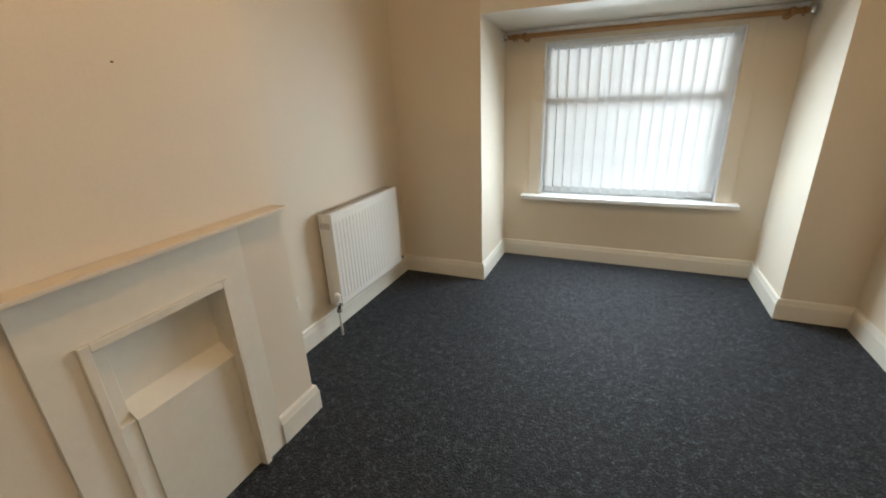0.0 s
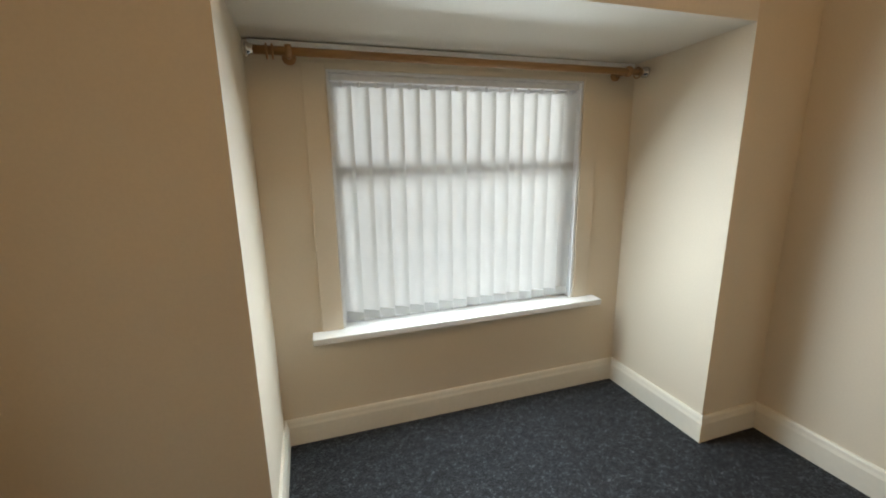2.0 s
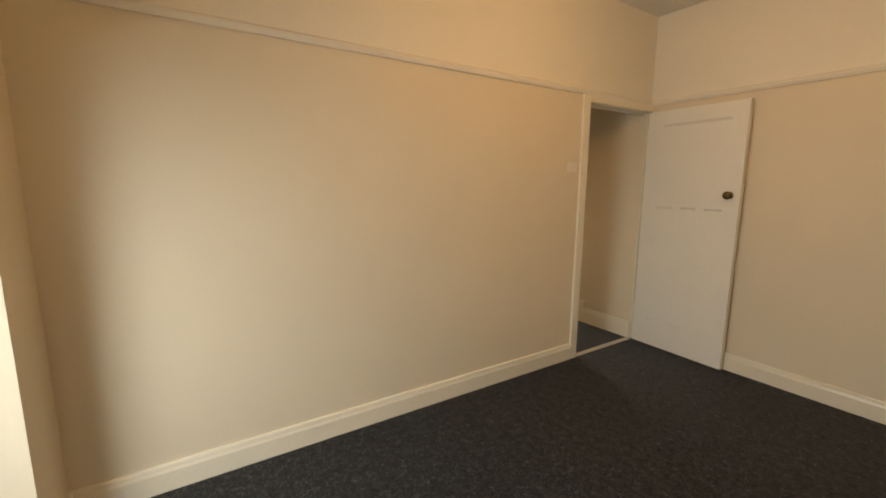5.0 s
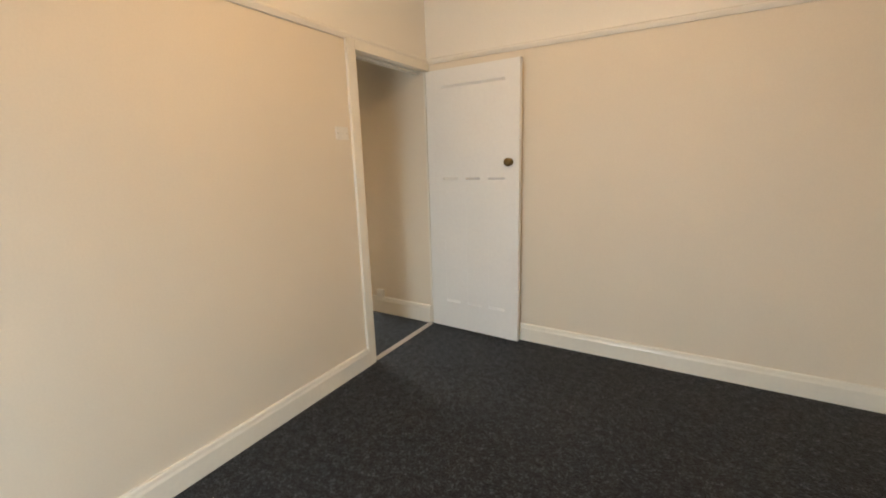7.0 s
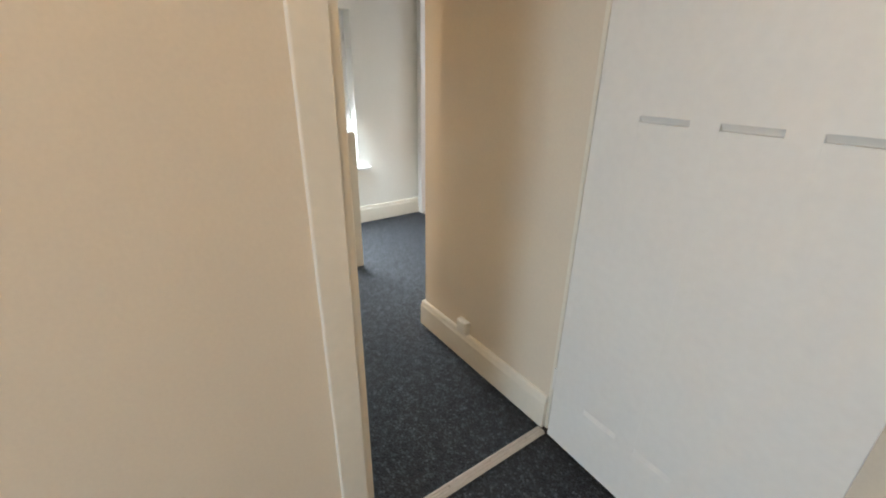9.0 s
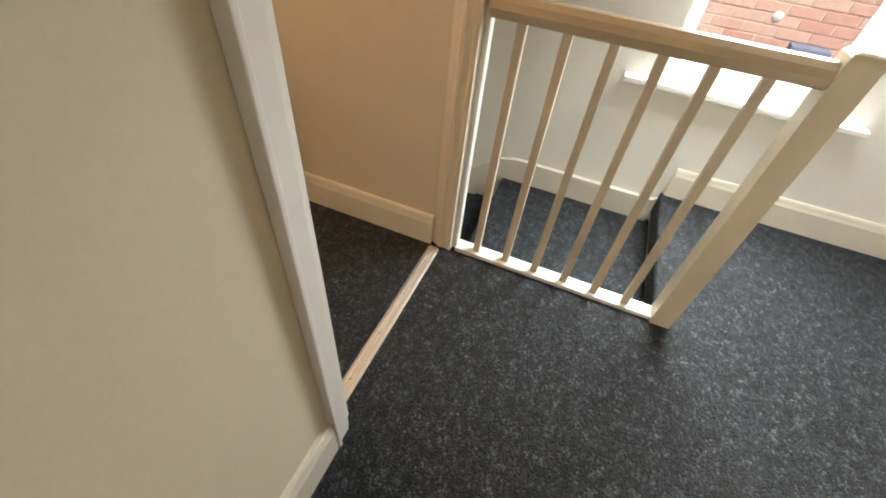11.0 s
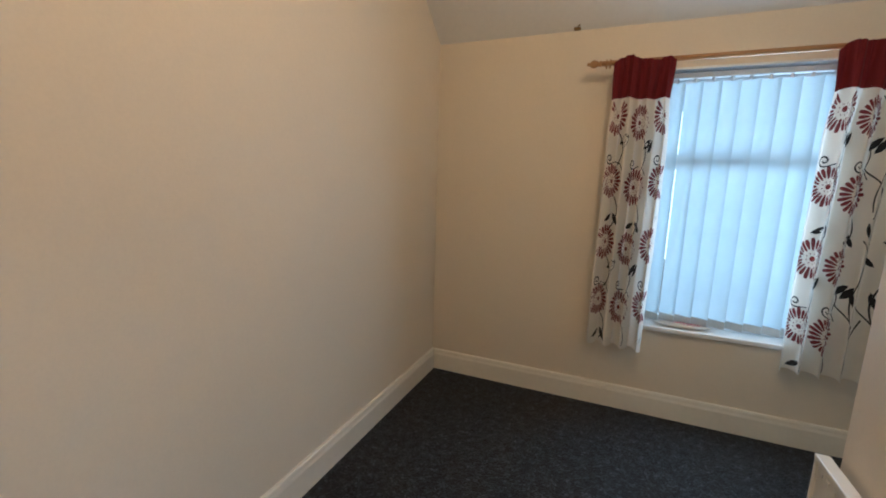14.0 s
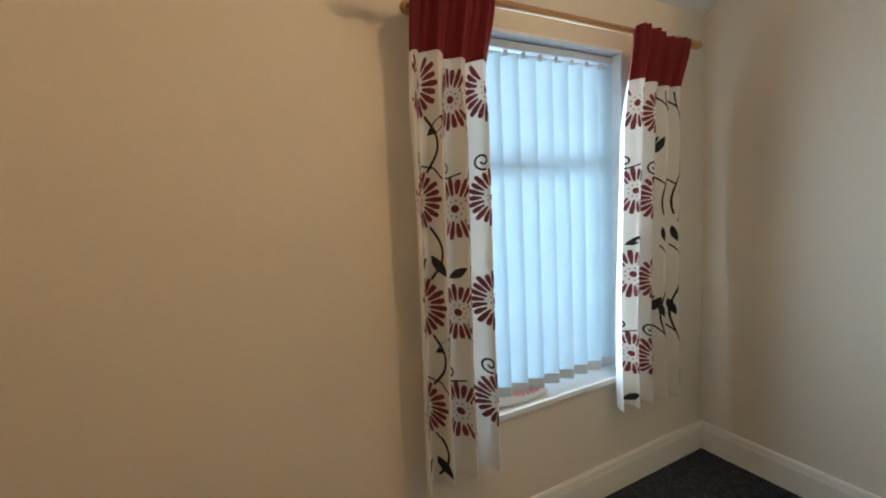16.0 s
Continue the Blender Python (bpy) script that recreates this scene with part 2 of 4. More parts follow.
def lathe(bm, profile, origin, axis, seg=20):
    """Turned shape: (distance along the axis, radius) pairs."""
    q = Vector(axis).to_track_quat("Z", "Y").to_matrix()
    rings = []
    for d, r in profile:
        rings.append([bm.verts.new(Vector(origin) + q @ Vector((r * math.cos(2 * math.pi * k / seg), r * math.sin(2 * math.pi * k / seg), d))) for k in range(seg)])
    for a, b in zip(rings, rings[1:]):
        for k in range(seg):
            bm.faces.new((a[k], a[(k + 1) % seg], b[(k + 1) % seg], b[k]))
    bm.faces.new(rings[0])
    bm.faces.new(rings[-1])
    return bm


def prism(bm, outline, axis, lo, hi):
    """A flat outline pushed along an axis: 'x' takes (y, z), 'y' takes (x, z), 'z' takes (x, y)."""
    def put(p, h):
        return {"x": (h, p[0], p[1]), "y": (p[0], h, p[1]), "z": (p[0], p[1], h)}[axis]
    a = [bm.verts.new(put(p, lo)) for p in outline]
    b = [bm.verts.new(put(p, hi)) for p in outline]
    n = len(outline)
    for k in range(n):
        bm.faces.new((a[k], a[(k + 1) % n], b[(k + 1) % n], b[k]))
    bm.faces.new(a)
    bm.faces.new(b)
    return bm


def sweep_run(bm, pts, profile):
    """A moulding along a plan line, the room on its left, with mitred corners. profile: (out from the wall, height)."""
    pts = [Vector(p) for p in pts]
    dirs = [(b - a).normalized() for a, b in zip(pts, pts[1:])]
    norm = [Vector((-d.y, d.x)) for d in dirs]
    rings = []
    for k, p in enumerate(pts):
        if k == 0:
            off = norm[0]
        elif k == len(pts) - 1:
            off = norm[-1]
        else:
            off = (norm[k - 1] + norm[k]) / (1 + norm[k - 1].dot(norm[k]))
        rings.append([bm.verts.new((p.x + off.x * o, p.y + off.y * o, z)) for o, z in profile])
    n = len(profile)
    for a, b in zip(rings, rings[1:]):
        for k in range(n):
            bm.faces.new((a[k], a[(k + 1) % n], b[(k + 1) % n], b[k]))
    bm.faces.new(rings[0])
    bm.faces.new(rings[-1])
    return bm


def skirting(pts, h, z=0.0, t=0.02, material=None):
    prof = [(0, z), (t, z), (t, z + h - 0.035), (t * 0.8, z + h - 0.022), (t * 0.72, z + h - 0.008), (t * 0.5, z + h), (0, z + h)]
    ob = link("baseboard", sweep_run(bmesh.new(), pts, prof), material or TRIM)
    return tagged(ob, "cream painted wooden skirting board along the wall", "baseboard", kind="structure")


def structure(name, bm, material, label, category):
    return tagged(link(name, bm, material), label, category, kind="structure")


# ---- floors, walls and ceilings ----
H = 2.74
RAIL = 2.05
structure("floor", boxes(
    (-2.99, 0.0, -0.13, 4.62, -0.12, 0.0), (0.0, 0.84, -0.13, 4.0, -0.12, 0.0), (0.78, 2.80, -1.03, -0.13, -0.12, 0.0), (0.84, 2.80, -0.13, 0.045, -0.12, 0.0),
    (0.84, 1.866, 0.045, 0.862, -0.12, 0.0), (0.84, 1.815, 0.862, 4.0, -0.12, 0.0), (1.815, 2.80, 2.72, 4.0, -0.12, 0.0)), CARPET, "charcoal flecked loop pile carpet", "carpet")
structure("floor_bathroom", boxes((0.84, 2.80, -2.70, -1.03, -0.12, -0.002)), LAMINATE, "orange wood laminate floor", "floor")

structure("wall_party", boxes((-3.0, -2.855, -0.13, 3.905, 0, RAIL), (-3.0, -2.86, -0.13, 3.905, RAIL, H)), WALL, "magnolia painted bedroom wall", "wall")
structure("wall_back", boxes((-2.855, 0.0, -0.13, 0.006, 0, RAIL)), WALL, "magnolia painted bedroom wall", "wall")
structure("wall_back_frieze", boxes((-2.855, 0.0, -0.13, 0.005, RAIL, H)), FRIEZE, "pale frieze above the picture rail", "wall")
structure("wall_door_side", boxes((0.0, 0.06, 0.812, 3.905, 0, RAIL), (0.0, 0.014, -0.13, 0.0, 0, RAIL), (0.0, 0.06, 0.05, 0.812, 2.0, RAIL)), WALL, "magnolia painted bedroom wall", "wall")
structure("wall_door_side_frieze", boxes((0.001, 0.06, -0.13, 3.905, RAIL, H)), FRIEZE, "pale frieze above the picture rail", "wall")
structure("wall_landing_side", boxes((0.06, 0.12, 0.812, 3.92, 0, H), (0.06, 0.12, -0.13, -0.05, 0, H), (0.06, 0.12, 0.05, 0.812, 2.0, H)), WALL, "magnolia painted wall beside the landing", "wall")

# bay: deep recess with a flat front
structure("wall_bay_pier", boxes((-3.0, -2.2, 3.905, 4.64, 0, RAIL)), WALL, "magnolia painted pier beside the bay", "wall")
structure("wall_bay_pier_corner", boxes((-0.35, 0.06, 3.905, 4.64, 0, RAIL)), WALL, "magnolia painted pier beside the bay", "wall")
soffit = prism(bmesh.new(), [(3.905, 1.803), (4.515, 1.768), (4.515, RAIL), (3.905, RAIL)], "x", -2.2, -0.35)
structure("wall_bay_head", soffit, FRIEZE, "pale plaster soffit over the bay", "wall")
structure("wall_front_frieze", boxes((-3.0, 0.06, 3.906, 4.3, RAIL, H)), FRIEZE, "pale frieze above the picture rail", "wall")
structure("wall_bay_front", boxes(
    (-2.2, -1.90, 4.515, 4.64, 0, 1.9), (-0.66, -0.35, 4.515, 4.64, 0, 1.9), (-1.90, -0.66, 4.515, 4.64, 0, 0.525), (-1.90, -0.66, 4.515, 4.64, 1.675, 1.9)),
    WALL, "magnolia painted wall under the bay window", "wall")

# chimney breast with a recess for the fireplace
structure("wall_chimney_breast", boxes(
    (-2.855, -2.49, 1.25, 1.55, 0, H), (-2.855, -2.49, 1.99, 2.29, 0, H), (-2.855, -2.49, 1.55, 1.99, 0.775, H), (-2.855, -2.60, 1.55, 1.99, 0, 0.775)),
    WALL, "magnolia painted chimney breast", "wall")

# corridor and landing
structure("wall_corridor", boxes((0.12, 1.03, 0.862, 0.937, 0, H), (1.03, 1.80, 0.862, 0.915, 2.02, H)), WALL, "magnolia painted corridor wall", "wall")
structure("wall_corridor_return", boxes((0.014, 0.905, -0.05, 0.030, 0, H), (0.80, 0.905, -1.13, -0.05, 0, H)), WALL, "magnolia painted wall turning onto the landing", "wall")
structure("wall_landing_back", boxes((0.905, 1.80, -1.13, -1.03, 0, H), (2.655, 2.68, -1.13, -1.03, 0, H), (1.80, 2.655, -1.13, -1.03, 2.02, H)), WALL, "magnolia painted landing wall", "wall")
structure("wall_outer_side", boxes(
    (2.68, 2.90, -2.8, -0.40, -2.7, H), (2.68, 2.90, 0.29, 2.62, -2.7, H), (2.68, 2.90, -0.40, 0.29, -2.7, 0.50), (2.68, 2.90, -0.40, 0.29, 1.75, H)),
    PALE, "off-white painted outer wall beside the stairs", "wall")
structure("wall_stairwell", boxes((1.815, 1.875, 0.862, 2.72, -2.7, H), (1.875, 2.71, 2.62, 2.72, -2.7, H)), WALL, "magnolia painted wall round the stairwell", "wall")
structure("wall_under_landing", boxes((1.75, 1.86, 0.02, 0.862, -2.7, -0.121), (1.86, 2.68, -0.06, 0.02, -2.7, -0.121)), WALL, "painted wall under the landing edge", "wall")
structure("floor_hall", boxes((1.7, 2.9, -0.1, 2.72, -2.8, -2.7)), CARPET, "charcoal carpet at the foot of the stairs", "carpet")
structure("wall_bathroom", boxes((0.84, 0.94, -2.7, -1.13, 0, H), (0.84, 1.25, -2.8, -2.7, 0, H), (2.15, 2.68, -2.8, -2.7, 0, H), (1.25, 2.15, -2.8, -2.7, 0, 1.0), (1.25, 2.15, -2.8, -2.7, 2.0, H)),
          painted("pale_pink_paint", (0.80, 0.68, 0.62), 0.5), "pale pink painted bathroom wall", "wall")

# box room
structure("wall_box_room_front", boxes(
    (0.06, 1.38, 3.92, 4.08, 0, H), (2.15, 2.86, 3.92, 4.08, 0, H), (1.38, 2.15, 3.92, 4.08, 0, 0.51), (1.38, 2.15, 3.92, 4.08, 1.89, H)),
    WALL, "magnolia painted window wall", "wall")
structure("wall_box_room_side", boxes((2.71, 2.86, 2.62, 3.92, 0, H)), WALL, "magnolia painted box room wall", "wall")

structure("ceiling", boxes((-3.0, 0.06, -0.13, 4.3, H, H + 0.1), (0.06, 2.9, -2.8, 3.15, H, H + 0.1)), CEILING, "white painted plaster ceiling", "ceiling")
slope = prism(bmesh.new(), [(3.92, 2.115), (3.13, H), (3.13, H + 0.12), (3.92, 2.24)], "x", 0.12, 2.71)
structure("ceiling_slope", slope, CEILING, "white sloping ceiling under the eaves", "ceiling")

# skirting
skirting([(0, 0.876), (0, 3.905), (-0.35, 3.905), (-0.35, 4.515), (-2.2, 4.515), (-2.2, 3.905), (-2.855, 3.905), (-2.855, 2.29), (-2.49, 2.29), (-2.49, 2.075)], 0.129)
skirting([(-2.49, 1.45), (-2.49, 1.25), (-2.855, 1.25), (-2.855, 0.006), (-0.02, 0.006)], 0.129)
skirting([(0.966, 0.862), (0.125, 0.862)], 0.15)
skirting([(0.016, 0.030), (0.905, 0.030), (0.905, -1.03), (1.735, -1.03)], 0.15)
skirting([(2.68, -1.03), (2.68, 0.035)], 0.15)
skirting([(1.815, 0.940), (1.815, 2.72), (2.71, 2.72), (2.71, 3.92), (0.12, 3.92), (0.12, 0.937), (1.02, 0.937)], 0.139)

# picture rail in the bedroom
RAILPROF = [(0, RAIL - 0.012), (0.012, RAIL - 0.012), (0.022, RAIL + 0.008), (0.022, RAIL + 0.016), (0.010, RAIL + 0.026), (0, RAIL + 0.026)]
for run in ([(0, 0.006), (0, 3.905), (-2.855, 3.905), (-2.855, 2.29), (-2.49, 2.29), (-2.49, 1.25), (-2.855, 1.25), (-2.855, 0.006), (0, 0.006)],):
    tagged(link("trim", sweep_run(bmesh.new(), run, RAILPROF), FRIEZE), "painted wooden picture rail", "trim", kind="structure")

# ---- doorways ----
structure("trim_bedroom_door", boxes(
    (-0.020, 0.0, 0.809, 0.877, 0, 2.045), (-0.002, 0.122, 0.784, 0.812, 0, 2.0), (-0.002, 0.0135, 0.0, 0.036, 0, 2.0), (-0.002, 0.122, 0.036, 0.784, 1.985, 2.0),
    (-0.020, 0.0, 0.0, 0.809, 1.99, 2.045), (0.045, 0.075, 0.772, 0.784, 0, 1.985), (0.045, 0.075, 0.036, 0.772, 1.972, 1.985), bevel=0.003),
    TRIM, "cream gloss door lining and architrave", "door frame")
structure("trim_box_room_door", boxes(
    (0.968, 0.980, 0.838, 0.862, 0, 2.085), (0.980, 1.022, 0.846, 0.862, 0, 2.085), (1.022, 1.032, 0.852, 0.862, 0, 2.085),
    (1.030, 1.054, 0.866, 0.938, 0, 2.02), (1.054, 1.070, 0.904, 0.940, 0, 2.02),
    (1.027, 1.783, 0.840, 0.862, 2.02, 2.085), bevel=0.003),
    WHITE, "cream gloss architrave and lining of the box room doorway", "door frame")
post = prism(bmesh.new(), [(1.815, 0.855), (1.797, 0.855), (1.796, 0.866), (1.800, 0.874), (1.800, 0.893), (1.797, 0.898), (1.798, 0.906), (1.803, 0.912), (1.808, 0.925), (1.814, 0.938), (1.815, 0.938)], "z", 0.0, 2.02)
for row in ((1.800, 1.815, 0.855, 0.93, 2.02, H), (1.815, 1.862, 0.853, 0.862, -0.18, H)):
    box(post, *row, bevel=0.002)
structure("trim_stair_post", post, WALL, "magnolia painted moulded end post of the partition", "trim")
structure("trim_stair_edge", boxes((1.826, 1.866, 0.836, 0.853, 0.0, H), bevel=0.004), WHITE, "white gloss corner strip beside the stairs", "trim")
structure("trim_bathroom_door", boxes(
    (2.600, 2.662, -1.03, -1.008, 0, 2.06), (2.625, 2.655, -1.13, -1.03, 0, 2.02), (1.735, 1.80, -1.03, -1.008, 0, 2.06), (1.80, 1.825, -1.13, -1.03, 0, 2.02), (1.80, 2.60, -1.03, -1.008, 2.0, 2.06), bevel=0.004),
    WHITE, "cream gloss bathroom door frame", "door frame")


def threshold(name, x0, x1, y0, y1, label, along):
    t = thing(name, label, "threshold strip", ((x0 + x1) / 2, (y0 + y1) / 2, 0))
    bm = bmesh.new()
    lo, hi = (y0, y1) if along == "x" else (x0, x1)
    ridged = [(0.0, 0.0), (0.10, 0.004), (0.18, 0.009), (0.30, 0.009), (0.36, 0.005), (0.44, 0.009), (0.56, 0.009), (0.64, 0.005), (0.70, 0.009), (0.82, 0.009), (0.90, 0.004), (1.0, 0.0)]
    prism(bm, [(lo + f * (hi - lo), z) for f, z in ridged], along, *((x0, x1) if along == "x" else (y0, y1)))
    bm.transform(Matrix.Translation(-t.location))
    part("strip", bm, STRIP, t)
    for k in range(4):
        f = 0.12 + 0.25 * k
        p = (x0 + f * (x1 - x0), (y0 + y1) / 2) if along == "x" else ((x0 + x1) / 2, y0 + f * (y1 - y0))
        s = rod(bmesh.new(), (p[0] - t.location.x, p[1] - t.location.y, 0.006), (p[0] - t.location.x, p[1] - t.location.y, 0.0102), 0.004, 10)
        part("screw", s, CHROME, t)


threshold("threshold_strip", -0.012, 0.030, 0.058, 0.783, "metal threshold strip across the bedroom doorway", "y")
threshold("threshold_strip", 1.060, 1.782, 0.893, 0.940, "gold metal threshold strip across the box room doorway", "x")
threshold("threshold_strip", 1.826, 2.624, -1.055, -1.020, "metal threshold strip between carpet and laminate", "x")


def panel_door(name, label, w, h, t, upper, lower, at, angle, knob_z):
    """A panelled leaf that runs along -x from its hinge."""
    d = thing(name, label, "door", at)
    d.rotation_euler = (0, 0, radians(angle))
    stile = boxes((-w, upper[0][0], -t, 0, 0, h), (upper[0][1], 0, -t, 0, 0, h))
    part("stile", stile, WHITE, d)
    z0, z1, z2, z3 = (0.215, 1.20, 1.40, 1.855)
    rails = boxes((upper[0][0], upper[0][1], -t, 0, 0, z0), (upper[0][0], upper[0][1], -t, 0, z1, z2), (upper[0][0], upper[0][1], -t, 0, z3, h))
    part("rail", rails, WHITE, d)
    for a, b in zip(lower, lower[1:]):
        part("muntin", boxes((a[1], b[0], -t, 0, z0, z1)), WHITE, d)
    def bead(x0, x1, z_face, z_in, depth, parent, name):
        """A sloping moulding on both faces of the leaf."""
        part(name, prism(bmesh.new(), [(-t + 0.0006, z_face), (-0.0006, z_face), (-depth, z_in), (-t + depth, z_in)], "x", x0, x1), WHITE, parent)

    for a in lower:
        p = part("panel", boxes((a[0] - 0.004, a[1] + 0.004, -t + 0.0175, -0.0175, z0 - 0.004, z1 + 0.004)), WHITE, d)
        part("raised_field", boxes((a[0], a[1], -t + 0.0005, -0.0005, z0 + 0.020, z1 - 0.017)), WHITE, p)
        bead(a[0], a[1], z0, z0 + 0.020, 0.015, p, "ledge")
        bead(a[0], a[1], z1, z1 - 0.016, 0.015, p, "top_moulding")
    p = part("panel", boxes((upper[0][0] - 0.004, upper[0][1] + 0.004, -t + 0.0175, -0.0175, z2 - 0.004, z3 + 0.004)), WHITE, d)
    part("raised_field", boxes((upper[0][0], upper[0][1], -t + 0.0005, -0.0005, z2 - 0.003, z3 - 0.019)), WHITE, p)
    bead(upper[0][0], upper[0][1], z3, z3 - 0.018, 0.015, p, "top_moulding")
    for s in (1, -1):
        y = 0.0 if s > 0 else -t
        rose = lathe(bmesh.new(), [(0, 0.026), (0.004, 0.026), (0.007, 0.018), (0.022, 0.011)], (-w + 0.068, y, knob_z), (0, s, 0), 20)
        r = part("knob_rose", rose, BRASS, d, "aged brass rose", True)
        kn = lathe(bmesh.new(), [(0.020, 0.010), (0.026, 0.022), (0.036, 0.029), (0.046, 0.027), (0.053, 0.016), (0.055, 0.004)], (-w + 0.068, y, knob_z), (0, s, 0), 24)
        part("knob", kn, BRASS, d, "round aged brass knob", True)
    for z in (0.22, 1.72):
        part("hinge", rod(bmesh.new(), (0.004, -0.002, z), (0.004, -0.002, z + 0.09), 0.006, 10), WHITE, d)
    return d


PANELS = [(-0.640, -0.510), (-0.448, -0.328), (-0.262, -0.135)]
panel_door("door_1", "white gloss four-panel door standing open against the wall", 0.745, 1.965, 0.038, [(-0.640, -0.135)], PANELS, (-0.024, 0.062, 0.012), -2.3, 1.305)
panel_door("door_2", "white gloss panelled bathroom door standing open", 0.745, 1.965, 0.038, [(-0.640, -0.135)], PANELS, (2.624, -1.135, 0.010), 90, 1.305)


# ---- windows ----
def window(name, label, x0, x1, z0, z1, y, transom, mullions=(), outward=0.05, bar=0.04):
    """White plastic casement in a wall that runs along x; y: the inner face of its frame."""
    w = thing(name, label, "window", ((x0 + x1) / 2, y, z0), kind="structure")
    inv = Matrix.Translation(-w.location)
    f, d = 0.055, outward
    bm = boxes((x0, x0 + f, y, y + d, z0, z1), (x1 - f, x1, y, y + d, z0, z1), (x0 + f, x1 - f, y, y + d, z0, z0 + f), (x0 + f, x1 - f, y, y + d, z1 - f, z1), bevel=0.004)
    bm.transform(inv)
    part("window_frame", bm, UPVC, w)
    bm = boxes((x0 + f, x1 - f, y + 0.002, y + d, transom - bar, transom + bar), bevel=0.004)
    bm.transform(inv)
    part("transom", bm, UPVC, w)
    edges = [x0 + f, *mullions, x1 - f]
    for m in mullions:
        bm = boxes((m - 0.035, m + 0.035, y + 0.003, y + d, z0 + f, transom - 0.04), bevel=0.004)
        bm.transform(inv)
        part("mullion", bm, UPVC, w)
    for a, b in ((z0 + f, transom - 0.04), (transom + 0.04, z1 - f)):
        bm = boxes((x0 + f, x1 - f, y + d * 0.5, y + d * 0.5 + 0.006, a, b))
        bm.transform(inv)
        part("pane", bm, GLASS, w).visible_shadow = False
    return w


def sill(name, x0, x1, y0, y1, z, t, label):
    bm = bmesh.new()
    box(bm, x0, x1, y0, y1, z - t, z, bevel=0.006, seg=3)
    return structure(name, bm, WHITE, label, "window sill")


window("window_1", "white plastic bay window with a transom", -1.90, -0.66, 0.525, 1.675, 4.590, 1.26, bar=0.026)
window("window_2", "white plastic box room window with a transom", 1.38, 2.15, 0.51, 1.89, 4.025, 1.43, bar=0.022)
sill("sill_bay", -2.04, -0.52, 4.432, 4.585, 0.545, 0.032, "white gloss wooden window sill in the bay")
sill("sill_box_room", 1.335, 2.195, 3.895, 4.025, 0.530, 0.026, "white gloss window sill in the box room")

# landing window: frame parts laid along y
w3 = thing("window_3", "white plastic landing window over the stairs", "window", (2.83, -0.055, 0.50), kind="structure")
for nm, mat_, rows in (
    ("window_frame", UPVC, [(2.80, 2.86, -0.40, -0.335, 0.50, 1.75), (2.80, 2.86, 0.225, 0.29, 0.50, 1.75), (2.80, 2.86, -0.335, 0.225, 0.50, 0.575), (2.80, 2.86, -0.335, 0.225, 1.69, 1.75)]),
    ("transom", UPVC, [(2.802, 2.86, -0.335, 0.225, 1.30, 1.38)]),
    ("pane", GLASS, [(2.828, 2.834, -0.335, 0.225, 0.575, 1.30)]), ("pane", GLASS, [(2.828, 2.834, -0.335, 0.225, 1.38, 1.69)])):
    bm = boxes(*rows, bevel=0.004 if mat_ is UPVC else 0)
    bm.transform(Matrix.Translation(-w3.location))
    ob = part(nm, bm, mat_, w3)
    if mat_ is GLASS:
        ob.visible_shadow = False
sill("sill_landing", 2.625, 2.80, -0.50, 0.43, 0.522, 0.026, "white gloss window sill on the landing")
# unseen window, added so that daylight reaches the bathroom
w4 = thing("window_4", "unseen white plastic bathroom window added for daylight", "window", (1.7, -2.75, 1.0), kind="structure")
bm = boxes((1.25, 1.31, -2.78, -2.72, 1.0, 2.0), (2.09, 2.15, -2.78, -2.72, 1.0, 2.0), (1.31, 2.09, -2.78, -2.72, 1.0, 1.06), (1.31, 2.09, -2.78, -2.72, 1.94, 2.0), bevel=0.004)
bm.transform(Matrix.Translation(-w4.location))
part("window_frame", bm, UPVC, w4)
bm = boxes((1.31, 2.09, -2.752, -2.746, 1.06, 1.94))
bm.transform(Matrix.Translation(-w4.location))
part("pane", bm, GLASS, w4).visible_shadow = False


def reveal(name, x0, x1, z0, z1, y0, y1, label):
    """White plastic lining of a window opening."""
    t = 0.012
    return structure(name, boxes((x0, x0 + t, y0, y1, z0, z1), (x1 - t, x1, y0, y1, z0, z1), (x0 + t, x1 - t, y0, y1, z1 - t, z1), bevel=0.003), UPVC, label, "window lining")


reveal("trim_bay_window", -1.90, -0.66, 0.547, 1.675, 4.511, 4.584, "white plastic lining of the bay window")
reveal("trim_box_window", 1.38, 2.15, 0.532, 1.89, 3.916, 4.024, "white plastic lining of the box room window")


structure("trim_bay_surround", boxes(
    (-1.995, -1.902, 4.505, 4.516, 0.546, 1.70), (-0.658, -0.565, 4.505, 4.516, 0.546, 1.70), (-1.902, -0.658, 4.505, 4.516, 1.677, 1.70), bevel=0.004),
    WALL, "magnolia painted flat boards round the bay window", "window surround")


